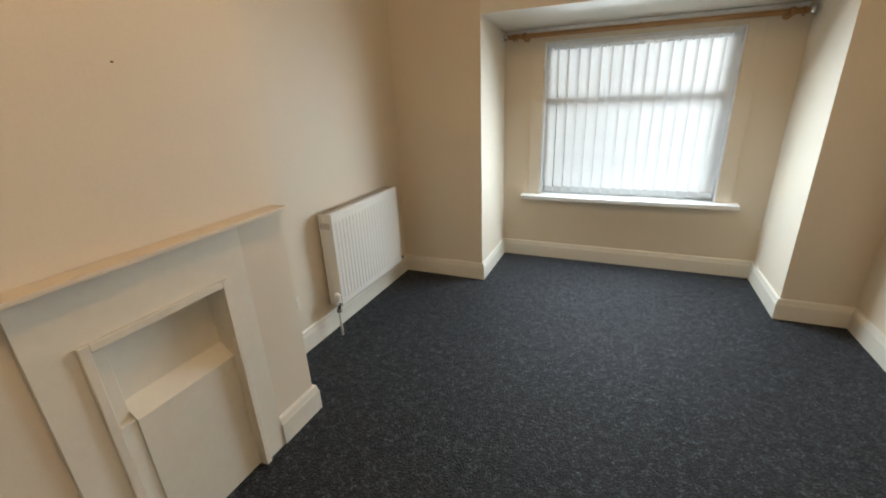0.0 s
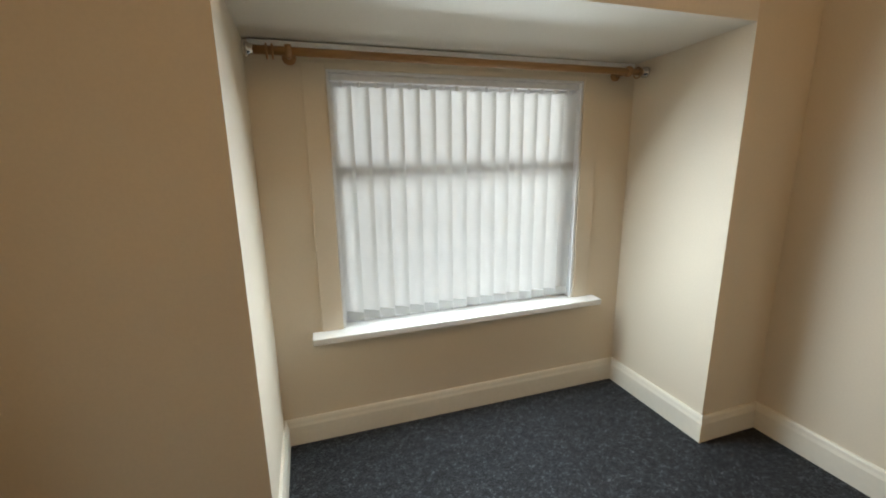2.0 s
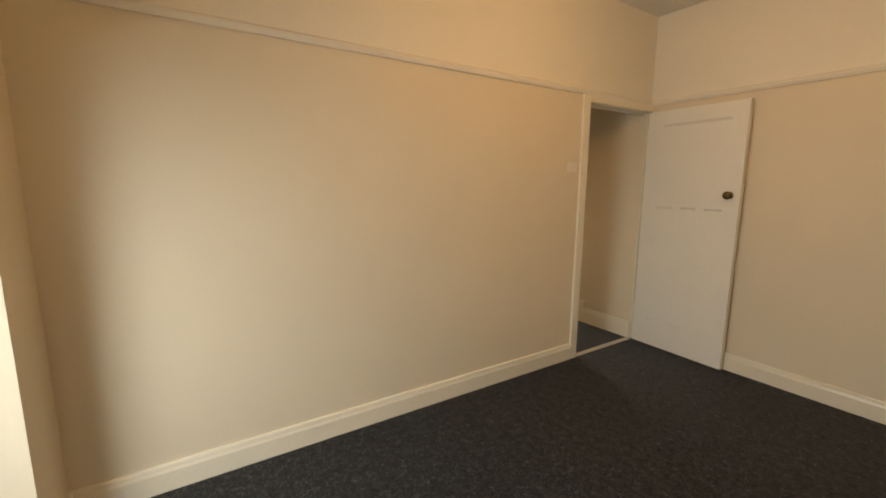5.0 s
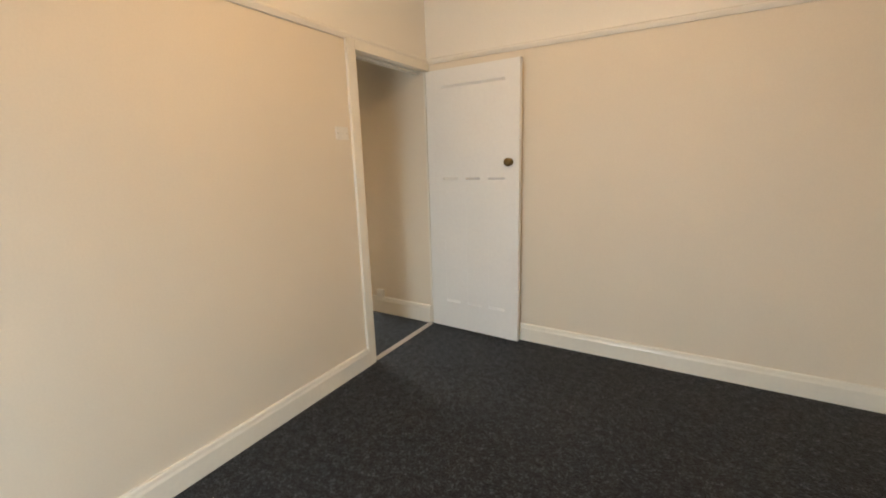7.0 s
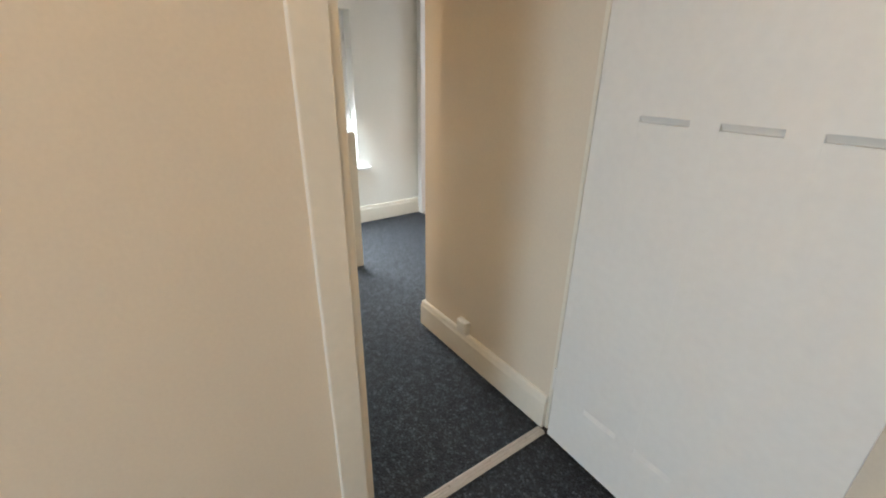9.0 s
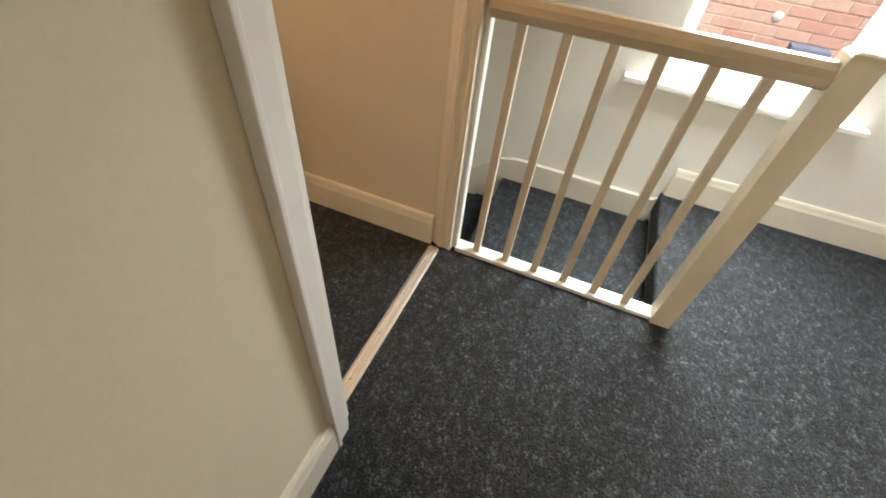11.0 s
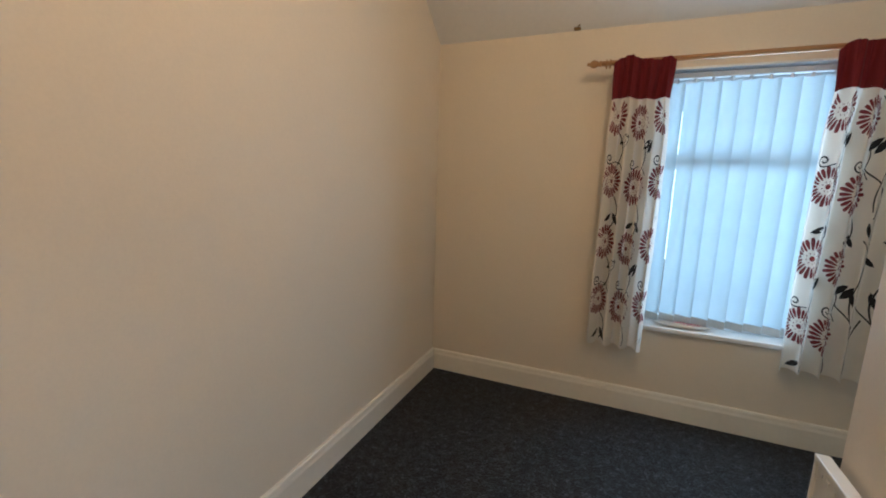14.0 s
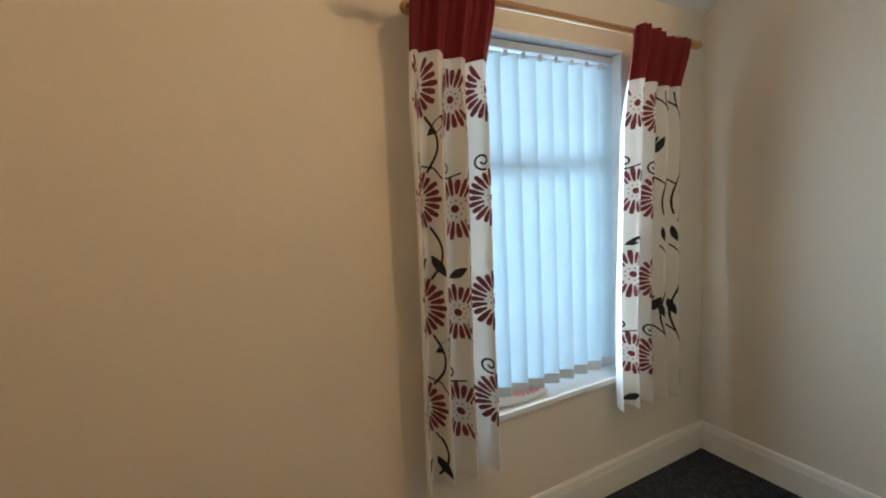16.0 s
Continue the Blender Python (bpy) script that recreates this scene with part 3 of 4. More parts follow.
# ---- blinds ----
def vertical_blind(name, label, x0, x1, y, ztop, zbot, angle, pitch, fabric):
    n = round((x1 - x0 - 0.02) / pitch)
    v = thing(name, label, "blind", ((x0 + x1) / 2, y, ztop))
    bm = boxes(((x0 - x1) / 2, (x1 - x0) / 2, -0.018, 0.018, -0.028, 0.0), bevel=0.004)
    part("headrail", bm, UPVC, v, "white plastic headrail")
    drop, w = ztop - 0.045 - zbot, 0.089
    bm = bmesh.new()
    cols = [(-w / 2 + w * k / 6, -0.013 * (1 - (2 * k / 6 - 1) ** 2)) for k in range(7)]
    levels = [0.0, -drop * 0.33, -drop * 0.66, -drop + 0.004]
    grid = [[bm.verts.new((cx, -cy, lz)) for cx, cy in cols] for lz in levels]
    for a, b in zip(grid, grid[1:]):
        for k in range(6):
            bm.faces.new((a[k], a[k + 1], b[k + 1], b[k]))
    me = bpy.data.meshes.new("slat")
    bm.to_mesh(me)
    bm.free()
    for p in me.polygons:
        p.use_smooth = True
    me.materials.append(fabric)
    bm = boxes((-w / 2 + 0.002, w / 2 - 0.002, -0.002, 0.0035, -drop, -drop + 0.040), bevel=0.001)
    wt = bpy.data.meshes.new("weight")
    bm.to_mesh(wt)
    bm.free()
    wt.materials.append(WEIGHT)
    bm = boxes((-0.008, 0.008, -0.006, 0.002, -0.004, 0.020), bevel=0.002)
    cl = bpy.data.meshes.new("clip")
    bm.to_mesh(cl)
    bm.free()
    cl.materials.append(UPVC)
    rng = random.Random(7)
    step = (x1 - x0 - 0.02) / n
    for k in range(n):
        s = new("slat", me)
        s.parent = v
        s.location = (x0 - (x0 + x1) / 2 + 0.01 + step * (k + 0.5), 0, -0.045)
        s.rotation_euler = (radians(rng.uniform(-0.25, 0.25)), 0, radians(-angle + rng.uniform(-2.5, 2.5)))
        for nm, m_ in (("weight", wt), ("clip", cl)):
            o = new(nm, m_)
            o.parent = s
    return v


vertical_blind("vertical_blind", "white fabric vertical blind, half closed, in the bay window", -1.885, -0.675, 4.550, 1.662, 0.566, 30, 0.0735, BLIND)
vertical_blind("vertical_blind", "pale vertical blind, half closed, behind the curtains", 1.395, 2.135, 3.974, 1.872, 0.552, 33, 0.080, BLIND_SKY_TINT)


# ---- curtain poles ----
def curtain_pole(name, label, x0, x1, y, z, r, wall_y, brackets, rings, finials):
    p = thing(name, label, "curtain pole", ((x0 + x1) / 2, y, z))
    ox = p.location.x
    part("pole", rod(bmesh.new(), (x0 - ox, 0, 0), (x1 - ox, 0, 0), r, 20), PINE, p, smooth=True)
    for bx in brackets:
        b = rod(bmesh.new(), (bx - ox, 0, -0.004), (bx - ox, wall_y - y, -0.004), r * 0.55, 14)
        lathe(b, [(0, r * 1.7), (0.008, r * 1.7), (0.014, r)], (bx - ox, wall_y - y, -0.004), (0, -1, 0), 18)
        lathe(b, [(-0.012, r * 1.45), (0.0, r * 1.6), (0.012, r * 1.45)], (bx - ox, 0, 0), (1, 0, 0), 20)
        part("bracket", b, PINE, p, "turned wooden bracket", True)
    for s, fx in ((-1, x0), (1, x1)):
        if finials:
            prof = [(0, r), (0.006, r * 1.35), (0.012, r * 0.8), (0.018, r * 1.1), (0.034, r * 1.6), (0.048, r * 1.35), (0.056, r * 0.6), (0.064, r * 0.75), (0.070, r * 0.3)]
            part("finial", lathe(bmesh.new(), prof, (fx - ox, 0, 0), (s, 0, 0), 20), PINE, p, "turned wooden finial", True)
        else:
            part("end_socket", lathe(bmesh.new(), [(0, r * 1.6), (0.010, r * 1.6), (0.016, r * 1.2), (0.026, r * 1.15)], (fx + s * 0.012 - ox, 0, 0), (-s, 0, 0), 20), CHROME, p, "chrome end socket", True)
    for rx in rings:
        t = bmesh.new()
        n, mseg, R, q = 20, 8, r * 1.55, 0.004
        vs = [[t.verts.new((rx - ox + q * math.cos(2 * math.pi * j / mseg), (R + q * math.sin(2 * math.pi * j / mseg)) * math.cos(2 * math.pi * i / n), (R + q * math.sin(2 * math.pi * j / mseg)) * math.sin(2 * math.pi * i / n) - 0.004)) for j in range(mseg)] for i in range(n)]
        for i in range(n):
            for j in range(mseg):
                t.faces.new((vs[i][j], vs[(i + 1) % n][j], vs[(i + 1) % n][(j + 1) % mseg], vs[i][(j + 1) % mseg]))
        part("ring", t, PINE, p, "wooden curtain ring", True)
    return p


curtain_pole("curtain_pole", "varnished pine curtain pole without curtains across the bay", -2.17, -0.38, 4.42, 1.712, 0.016, 4.515, (-2.035, -0.475), (-2.11, -2.09, -0.42), False)
rail = thing("curtain_track", "slim white curtain track under the bay soffit", "curtain track", (-1.28, 4.497, 1.752))
part("track", boxes((-0.90, 0.90, -0.012, 0.016, -0.008, 0.012), bevel=0.003), UPVC, rail)
part("glider", boxes((0.0, 0.014, -0.006, 0.006, -0.020, -0.008), bevel=0.002), SHADOW_METAL, rail)
curtain_pole("curtain_pole", "slim varnished wooden curtain pole over the box room window", 1.075, 2.415, 3.800, 1.905, 0.0125, 3.92, (1.20, 2.33), (1.10, 1.118), True)


# ---- printed curtains ----
def printed_curtain(label, x0, x1, y, ztop, zred, zbot, folds, phase, lean, seed, flare=(0, 0), flower_cols=9):
    c = thing("curtain", label, "curtain", ((x0 + x1) / 2, y, ztop), group="pair of printed curtains")
    rng = random.Random(seed)
    a = [rng.uniform(-1, 1) for _ in range(6)]

    def surf(u, v, off=0.0):
        """u across the cloth, v from 0 at the top to 1 at the hem."""
        gather = 0.40 + 0.60 * min(1.0, v / 0.25)
        amp = (0.031 + 0.010 * v) * gather
        arg = 2 * math.pi * (folds * u + phase + 0.05 * math.sin(3 * v + a[0]))
        x = x0 + (x1 - x0) * (u + 0.007 * math.sin(arg * 2 + a[1])) + lean * v * (u - 0.2) * 0.5
        k = math.exp(-(v / 0.085) ** 2)
        x += (flare[0] * (1 - u) + flare[1] * u) * k
        waist = 1.0 - 0.07 * math.exp(-((v - 0.13) / 0.07) ** 2)
        mid = (x0 + x1) / 2
        x = mid + (x - mid) * waist + 0.006 * math.sin(5 * v + a[2])
        yy = y - 0.050 * math.exp(-(v / 0.10) ** 2) - amp * math.sin(arg) - 0.010 * math.sin(4.0 * v + 3 * u + a[3]) - off
        yy -= 0.007 * math.exp(-(v / 0.13) ** 2) * math.sin(3 * arg + a[5])
        z = ztop - 0.030 * abs(2 * u - 1) ** 5 * (1 - v) ** 8 + (zbot - ztop) * v + 0.012 * math.sin(arg + 1.0) * (v > 0.9) + (0.014 * math.sin(7 * u + a[4]) + 0.004 * math.sin(arg + 2.0)) * (1 - v) ** 6
        return Vector((x, yy, z)) - c.location

    def sheet(v0, v1, rows_, off=0.0):
        bm = bmesh.new()
        nu = 96
        g = [[bm.verts.new(surf(i / nu, v0 + (v1 - v0) * j / rows_, off)) for i in range(nu + 1)] for j in range(rows_ + 1)]
        for r0, r1 in zip(g, g[1:]):
            for i in range(nu):
                bm.faces.new((r0[i], r0[i + 1], r1[i + 1], r1[i]))
        return bm

    vr = (ztop - zred) / (ztop - zbot)
    part("drop", sheet(vr - 0.004, 1.0, 60), CURTAIN, c, "ivory cotton printed with maroon flowers", True)
    part("heading", sheet(0.0, vr, 14, 0.002), CURTAIN_RED, c, "dark red velvet heading", True)
    hgt = ztop - zbot
    width = 2.1 * (x1 - x0)

    def put(bm, pts, off=0.0016):
        vs = []
        for s, h in pts:
            if not (0.004 < s < 0.996 and vr + 0.004 < h < 0.995):
                return
            vs.append(bm.verts.new(surf(s, h, off)))
        bm.faces.new(vs)

    def strip(bm, line, wid):
        for (p, q) in zip(line, line[1:]):
            d = Vector((q[0] - p[0], q[1] - p[1]))
            if d.length < 1e-6:
                continue
            nrm = Vector((-d.y, d.x)).normalized() * wid / 2
            quad = [(p[0] + nrm.x, p[1] + nrm.y), (q[0] + nrm.x, q[1] + nrm.y), (q[0] - nrm.x, q[1] - nrm.y), (p[0] - nrm.x, p[1] - nrm.y)]
            put(bm, [(s / width, 0 + h / hgt) for s, h in quad])

    def piece(name, bm, mat_):
        if len(bm.faces):
            ob = part(name, bm, mat_, c, "", True)
            if name != "leaf_print":
                tagged(ob, kind="stuff")
        else:
            bm.free()

    pitch_s, pitch_h = 0.236, 0.327
    for col in range(-1, min(5, flower_cols)):
        for row in range(5):
            flowers, centres, stems, leaves = bmesh.new(), bmesh.new(), bmesh.new(), None
            cs = col * pitch_s + 0.085 + phase * 0.05
            ch = vr * hgt + 0.085 + row * pitch_h + (0.0 if col % 2 == 0 else 0.03)
            R = 0.098 if (col + row) % 2 == 0 else 0.091
            for k in range(22):
                t = 2 * math.pi * k / 22
                r0, r1 = (0.40 * R, R) if k % 2 == 0 else (0.46 * R, 0.93 * R)
                w0, w1 = 0.035 * R, 0.088 * R
                ct, st = math.cos(t), math.sin(t)
                shape = [(r0, -w0), (0.75 * (r0 + r1) / 1.4, -w1), (r1 * 0.97, -w1 * 0.8), (r1, 0), (r1 * 0.97, w1 * 0.8), (0.75 * (r0 + r1) / 1.4, w1), (r0, w0)]
                put(flowers, [((cs + r * ct - q * st) / width, (ch + r * st + q * ct) / hgt) for r, q in shape])
            for k in range(9):
                t = 2 * math.pi * k / 9
                put(flowers, [((cs + 0.25 * R * math.cos(t) + 0.03 * R * math.cos(b)) / width, (ch + 0.25 * R * math.sin(t) + 0.03 * R * math.sin(b)) / hgt) for b in (0, 1.05, 2.1, 3.14, 4.2, 5.24)])
            put(centres, [((cs + 0.13 * R * math.cos(b)) / width, (ch + 0.13 * R * math.sin(b)) / hgt) for b in [k * math.pi / 5 for k in range(10)]])
            # stem that climbs from the flower below, with a curl and two leaves
            line = [(cs + 0.05 + 0.035 * math.sin(3.2 * k / 14), ch + R + 0.16 * k / 14 - 0.01) for k in range(15)]
            strip(stems, line, 0.0075)
            curl = [(cs - 0.035 + 0.028 * (1 - k / 22) * math.cos(0.45 * k + 1.2), ch + R + 0.115 + 0.028 * (1 - k / 22) * math.sin(0.45 * k + 1.2)) for k in range(19)]
            if row % 2 == 0:
                strip(stems, curl, 0.007)
                strip(stems, [curl[0], (cs + 0.02, curl[0][1] - 0.012), (cs + 0.07, curl[0][1] - 0.002), (cs + 0.095, curl[0][1] + 0.03)], 0.005)
            for lx, lh, ang, L in ((cs + 0.055, ch + R + 0.045, -0.7, 0.085), (cs + 0.098, ch + R + 0.060, -1.0, 0.080)) if row % 2 == 0 else ((cs + 0.05, ch + R + 0.075, 0.9, 0.082), (cs - 0.03, ch + R + 0.12, -0.5, 0.072)):
                ca, sa = math.cos(ang), math.sin(ang)
                sh = [(0, 0), (0.25 * L, 0.17 * L), (0.55 * L, 0.22 * L), (0.85 * L, 0.10 * L), (L, 0), (0.8 * L, -0.12 * L), (0.5 * L, -0.17 * L), (0.2 * L, -0.10 * L)]
                leaves = bmesh.new()
                put(leaves, [((lx + p * ca - q * sa) / width, (lh + p * sa + q * ca) / hgt) for p, q in sh])
                piece("leaf_print", leaves, PRINT_BLACK)
            piece("flower_print", flowers, PRINT_RED)
            piece("flower_centre", centres, PRINT_RED)
            piece("stem_print", stems, PRINT_BLACK)
    # past the flowers: a climbing branch with side shoots and leaves
    s0 = flower_cols * pitch_s + 0.045
    while s0 < width - 0.02:
        branch = bmesh.new()
        trunk = [(s0 + 0.038 * math.sin(0.42 * k + seed), vr * hgt + 0.02 + (hgt - vr * hgt - 0.06) * k / 40) for k in range(41)]
        strip(branch, trunk[:17], 0.0075)
        strip(branch, trunk[19:], 0.0075)
        for k in range(2, 40, 5):
            p, sd = trunk[k], 1 if (k // 5) % 2 else -1
            strip(branch, [(p[0] + sd * 0.016 * q, p[1] - 0.012 * q - 0.004 * q * q * (k % 2)) for q in range(6)], 0.0065)
            leaf = bmesh.new()
            ca, sa, L = math.cos(0.9 + 0.3 * sd), math.sin(0.9 + 0.3 * sd), 0.075
            sh = [(0, 0), (0.25 * L, 0.17 * L), (0.55 * L, 0.22 * L), (0.85 * L, 0.10 * L), (L, 0), (0.8 * L, -0.12 * L), (0.5 * L, -0.17 * L), (0.2 * L, -0.10 * L)]
            put(leaf, [((p[0] - sd * 0.02 + b * ca - q * sa) / width, (p[1] + 0.015 + b * sa + q * ca) / hgt) for b, q in sh])
            piece("leaf_print", leaf, PRINT_BLACK)
        piece("branch_print", branch, PRINT_BLACK)
        s0 += 0.17
    return c


printed_curtain("ivory curtain with maroon flower print and red heading", 1.125, 1.415, 3.815, 1.912, 1.728, 0.412, 3.4, 0.1, -0.02, 3, (0.012, 0.0))
printed_curtain("ivory curtain with maroon flower print, pulled to the wall side", 2.010, 2.385, 3.815, 1.905, 1.728, 0.430, 4.3, 0.45, -0.10, 5, (-0.005, -0.012), 2)

tie = thing("curtain_tieback", "folded pink flowered tieback lying on the sill", "tieback", (1.60, 3.955, 0.530))
bm = bmesh.new()
bmesh.ops.create_uvsphere(bm, u_segments=24, v_segments=12, radius=1)
bm.transform(Matrix.Translation((0, 0, 0.013)) @ Matrix.Diagonal((0.140, 0.042, 0.013, 1)))
part("band", bm, CURTAIN, tie, "ivory cotton band", True)
bm = bmesh.new()
for k in range(16):
    t = 2 * math.pi * k / 16
    c_, s_ = math.cos(t), math.sin(t)
    vs = [bm.verts.new((0.03 + r * c_ * 1.6 - q * s_, 0.0 + r * s_ * 0.55 + q * c_ * 0.4, 0.0275 - 1.2 * (r * s_ * 0.55) ** 2 * 5 - 0.5 * (0.03 + r * c_ * 1.6) ** 2)) for r, q in ((0.008, -0.002), (0.042, -0.007), (0.045, 0.006), (0.008, 0.002))]
    bm.faces.new(vs)
part("flower_print", bm, PRINT_PINK, tie, "pink flower print")


# ---- radiators ----
def radiator(label, wall_x, depth, y0, y1, z0, z1, side, double):
    """Panel radiator on a wall that runs along y; side: +1 where the room lies towards +x."""
    r = thing("radiator", label, "radiator", (wall_x, (y0 + y1) / 2, z0))
    L, h = y1 - y0, z1 - z0

    def X(d):
        return side * d

    def B(bm, d0, d1, a0, a1, b0, b1, bev=0.0):
        return box(bm, min(X(d0), X(d1)), max(X(d0), X(d1)), a0, a1, b0, b1, bev)

    bm = bmesh.new()
    n = max(8, int(L / 0.034))
    pts = []
    for k in range(n):
        c = -L / 2 + 0.02 + (L - 0.04) * (k + 0.5) / n
        w = (L - 0.04) / n
        pts += [(c - w * 0.5, 0.0), (c - w * 0.30, 0.0), (c - w * 0.16, 0.007), (c + w * 0.16, 0.007), (c + w * 0.30, 0.0)]
    pts = [(-L / 2, -0.004)] + pts + [(L / 2, -0.004)]
    lev = [(0.0, -0.010, 0.0), (0.012, 0.0, 0.0), (0.045, 0.0, 0.0), (0.060, 0.0, 1.0), (h - 0.060, 0.0, 1.0), (h - 0.045, 0.0, 0.0), (h - 0.010, 0.0, 0.0), (h, -0.010, 0.0)]
    ribbed = 1.0 if double else 0.12
    front = [[bm.verts.new((X(depth - 0.007 + o + g * ribbed * f * 0.45), yy, zz)) for yy, g in pts] for zz, o, f in lev]
    back = [[bm.verts.new((X(depth - 0.022), yy, zz)) for yy, g in pts] for zz, o, f in (lev[0], lev[-1])]
    for p, q in zip(front, front[1:]):
        for k in range(len(pts) - 1):
            bm.faces.new((p[k], p[k + 1], q[k + 1], q[k]))
    for k in range(len(pts) - 1):
        bm.faces.new((front[0][k], front[0][k + 1], back[0][k + 1], back[0][k]))
        bm.faces.new((front[-1][k], front[-1][k + 1], back[1][k + 1], back[1][k]))
        bm.faces.new((back[0][k], back[0][k + 1], back[1][k + 1], back[1][k]))
    part("front_panel", bm, ENAMEL, r, smooth=False)
    if double:
        part("back_panel", B(bmesh.new(), 0.022, 0.036, -L / 2, L / 2, 0.004, h - 0.004, 0.003), ENAMEL, r)
        for s in (-1, 1):
            part("side_cover", B(bmesh.new(), 0.020, depth - 0.006, s * L / 2 - 0.003, s * L / 2 + 0.003, 0.006, h - 0.002, 0.002), ENAMEL, r)
            for k in range(5):
                part("vent_slot", B(bmesh.new(), 0.030 + 0.014 * k, 0.036 + 0.014 * k, s * L / 2 + s * 0.0030 - 0.0006, s * L / 2 + s * 0.0030 + 0.0006, h - 0.090, h - 0.055), SHADOW_METAL, r)
            plug = lathe(bmesh.new(), [(0.0, 0.011), (0.008, 0.011), (0.011, 0.008)], (X(0.05), s * (L / 2 + 0.003), h - 0.030), (0, s, 0), 12)
            part("bleed_plug", plug, ENAMEL, r, "", True)
        g = bmesh.new()
        B(g, 0.022, 0.030, -L / 2, L / 2, h - 0.004, h + 0.004)
        B(g, depth - 0.050, depth - 0.044, -L / 2, L / 2, h - 0.004, h + 0.003)
        m = int(L / 0.011)
        for k in range(m):
            yy = -L / 2 + 0.008 + (L - 0.016) * k / (m - 1)
            B(g, 0.030, depth - 0.050, yy - 0.0019, yy + 0.0019, h - 0.005, h + 0.001)
        part("top_grille", g, GRILLE, r, "slotted top grille with its shade painted in beige")
        fins = bmesh.new()
        for k in range(int(L / 0.05)):
            yy = -L / 2 + 0.03 + 0.05 * k
            B(fins, 0.036, depth - 0.026, yy, yy + 0.002, 0.03, h - 0.03)
        part("convector_fins", fins, SHADOW_METAL, r)
    else:
        part("top_trim", B(bmesh.new(), depth - 0.030, depth + 0.003, -L / 2 - 0.003, L / 2 + 0.003, h - 0.004, h + 0.010, 0.003), ENAMEL, r)
        for s in (-1, 1):
            part("side_trim", B(bmesh.new(), depth - 0.026, depth, s * L / 2 - 0.006, s * L / 2 + 0.006, 0.01, h, 0.003), ENAMEL, r)
            part("bracket", B(bmesh.new(), 0.0, depth - 0.022, s * L * 0.38 - 0.02, s * L * 0.38 + 0.02, 0.06, h - 0.06), ENAMEL, r)
        for zz in (0.024, h - 0.030):
            dots = bmesh.new()
            m = int(L / 0.034)
            for k in range(m):
                yy = -L / 2 + 0.03 + (L - 0.06) * k / (m - 1)
                B(dots, depth - 0.008, depth - 0.0045, yy - 0.008, yy + 0.008, zz - 0.006, zz + 0.006, 0.0015)
            part("seam_dimples", dots, ENAMEL, r)
        tap = lathe(bmesh.new(), [(0, 0.013), (0.020, 0.013), (0.022, 0.009), (0.032, 0.009)], (X(depth - 0.014), -L / 2 + 0.002, h - 0.030), (0, -1, 0), 14)
        part("bleed_valve", tap, PLASTIC, r, "", True)
    vy = -L / 2 - 0.028
    vx = X(depth - 0.018)
    tail = rod(bmesh.new(), (vx, -L / 2 + 0.01, 0.030), (vx, vy, 0.030), 0.011, 14)
    rod(tail, (vx, vy, 0.000), (vx, vy, 0.045), 0.012, 14)
    v = part("valve", tail, CHROME, r, "chrome valve body", True)
    cap = lathe(bmesh.new(), [(0, 0.018), (0.006, 0.021), (0.030, 0.021), (0.042, 0.019), (0.052, 0.012)], (vx, vy, 0.048), (0, 0, 1), 18)
    part("valve_cap", cap, PLASTIC, v, "white plastic valve cap", True)
    part("valve_nut", lathe(bmesh.new(), [(0, 0.014), (0.022, 0.014)], (vx, vy, -0.022), (0, 0, 1), 6), SHADOW_METAL, v)
    part("pipe", rod(bmesh.new(), (vx, vy, -z0), (vx, vy, 0.0), 0.0075, 12), ENAMEL, r, "painted copper pipe", True)
    lock = lathe(bmesh.new(), [(0, 0.012), (0.028, 0.012), (0.034, 0.008)], (vx, L / 2 - 0.002, 0.030), (0, 1, 0), 12)
    part("lockshield", lock, BLACK, r, "dark lockshield valve", True)
    part("pipe", rod(bmesh.new(), (vx, L / 2 + 0.020, 0.030), (0.0, L / 2 + 0.020, 0.030), 0.0075, 12), ENAMEL, r, "painted copper pipe", True)
    return r


radiator("white ribbed double panel radiator on the alcove wall", -2.855, 0.118, 2.895, 3.635, 0.178, 0.750, 1, True)
radiator("long slim white panel radiator on the partition wall", 1.815, 0.055, 1.595, 2.715, 0.165, 0.612, -1, False)


# ---- fireplace ----
fp = thing("fireplace", "boarded-up cream painted fireplace surround with a thin mantel shelf", "fireplace", (-2.49, 1.77, 0))


def fpart(name, bm, mat_=None, label=""):
    bm.transform(Matrix.Translation(-fp.location))
    return part(name, bm, mat_ or WHITE, fp, label)


fpart("mantel_shelf", boxes((-2.489, -2.418, 1.22, 2.255, 0.971, 0.985), bevel=0.003), WALL, "thin cream shelf")
fpart("surround", prism(bmesh.new(), [(1.455, 0), (1.55, 0), (1.55, 0.775), (1.99, 0.775), (1.99, 0), (2.075, 0), (2.075, 0.971), (1.455, 0.971)], "x", -2.489, -2.476), TRIM)
for y0_, y1_ in ((1.55, 1.575), (1.965, 1.99)):
    fpart("side_lining", boxes((-2.552, -2.4765, y0_, y1_, 0.0, 0.774)), TRIM)
fpart("architrave", boxes((-2.476, -2.463, 1.965, 1.99, 0, 0.800), (-2.476, -2.463, 1.55, 1.575, 0, 0.800), (-2.476, -2.463, 1.575, 1.965, 0.775, 0.800), bevel=0.003), TRIM)
fpart("back_board", boxes((-2.560, -2.552, 1.552, 1.988, 0.0, 0.773)), TRIM)
low = bmesh.new()
prism(low, [(-2.552, 0.0), (-2.500, 0.0), (-2.500, 0.503), (-2.552, 0.552)], "y", 1.632, 1.965)
fpart("lower_panel", low, TRIM, "proud lower panel with a chamfered top")
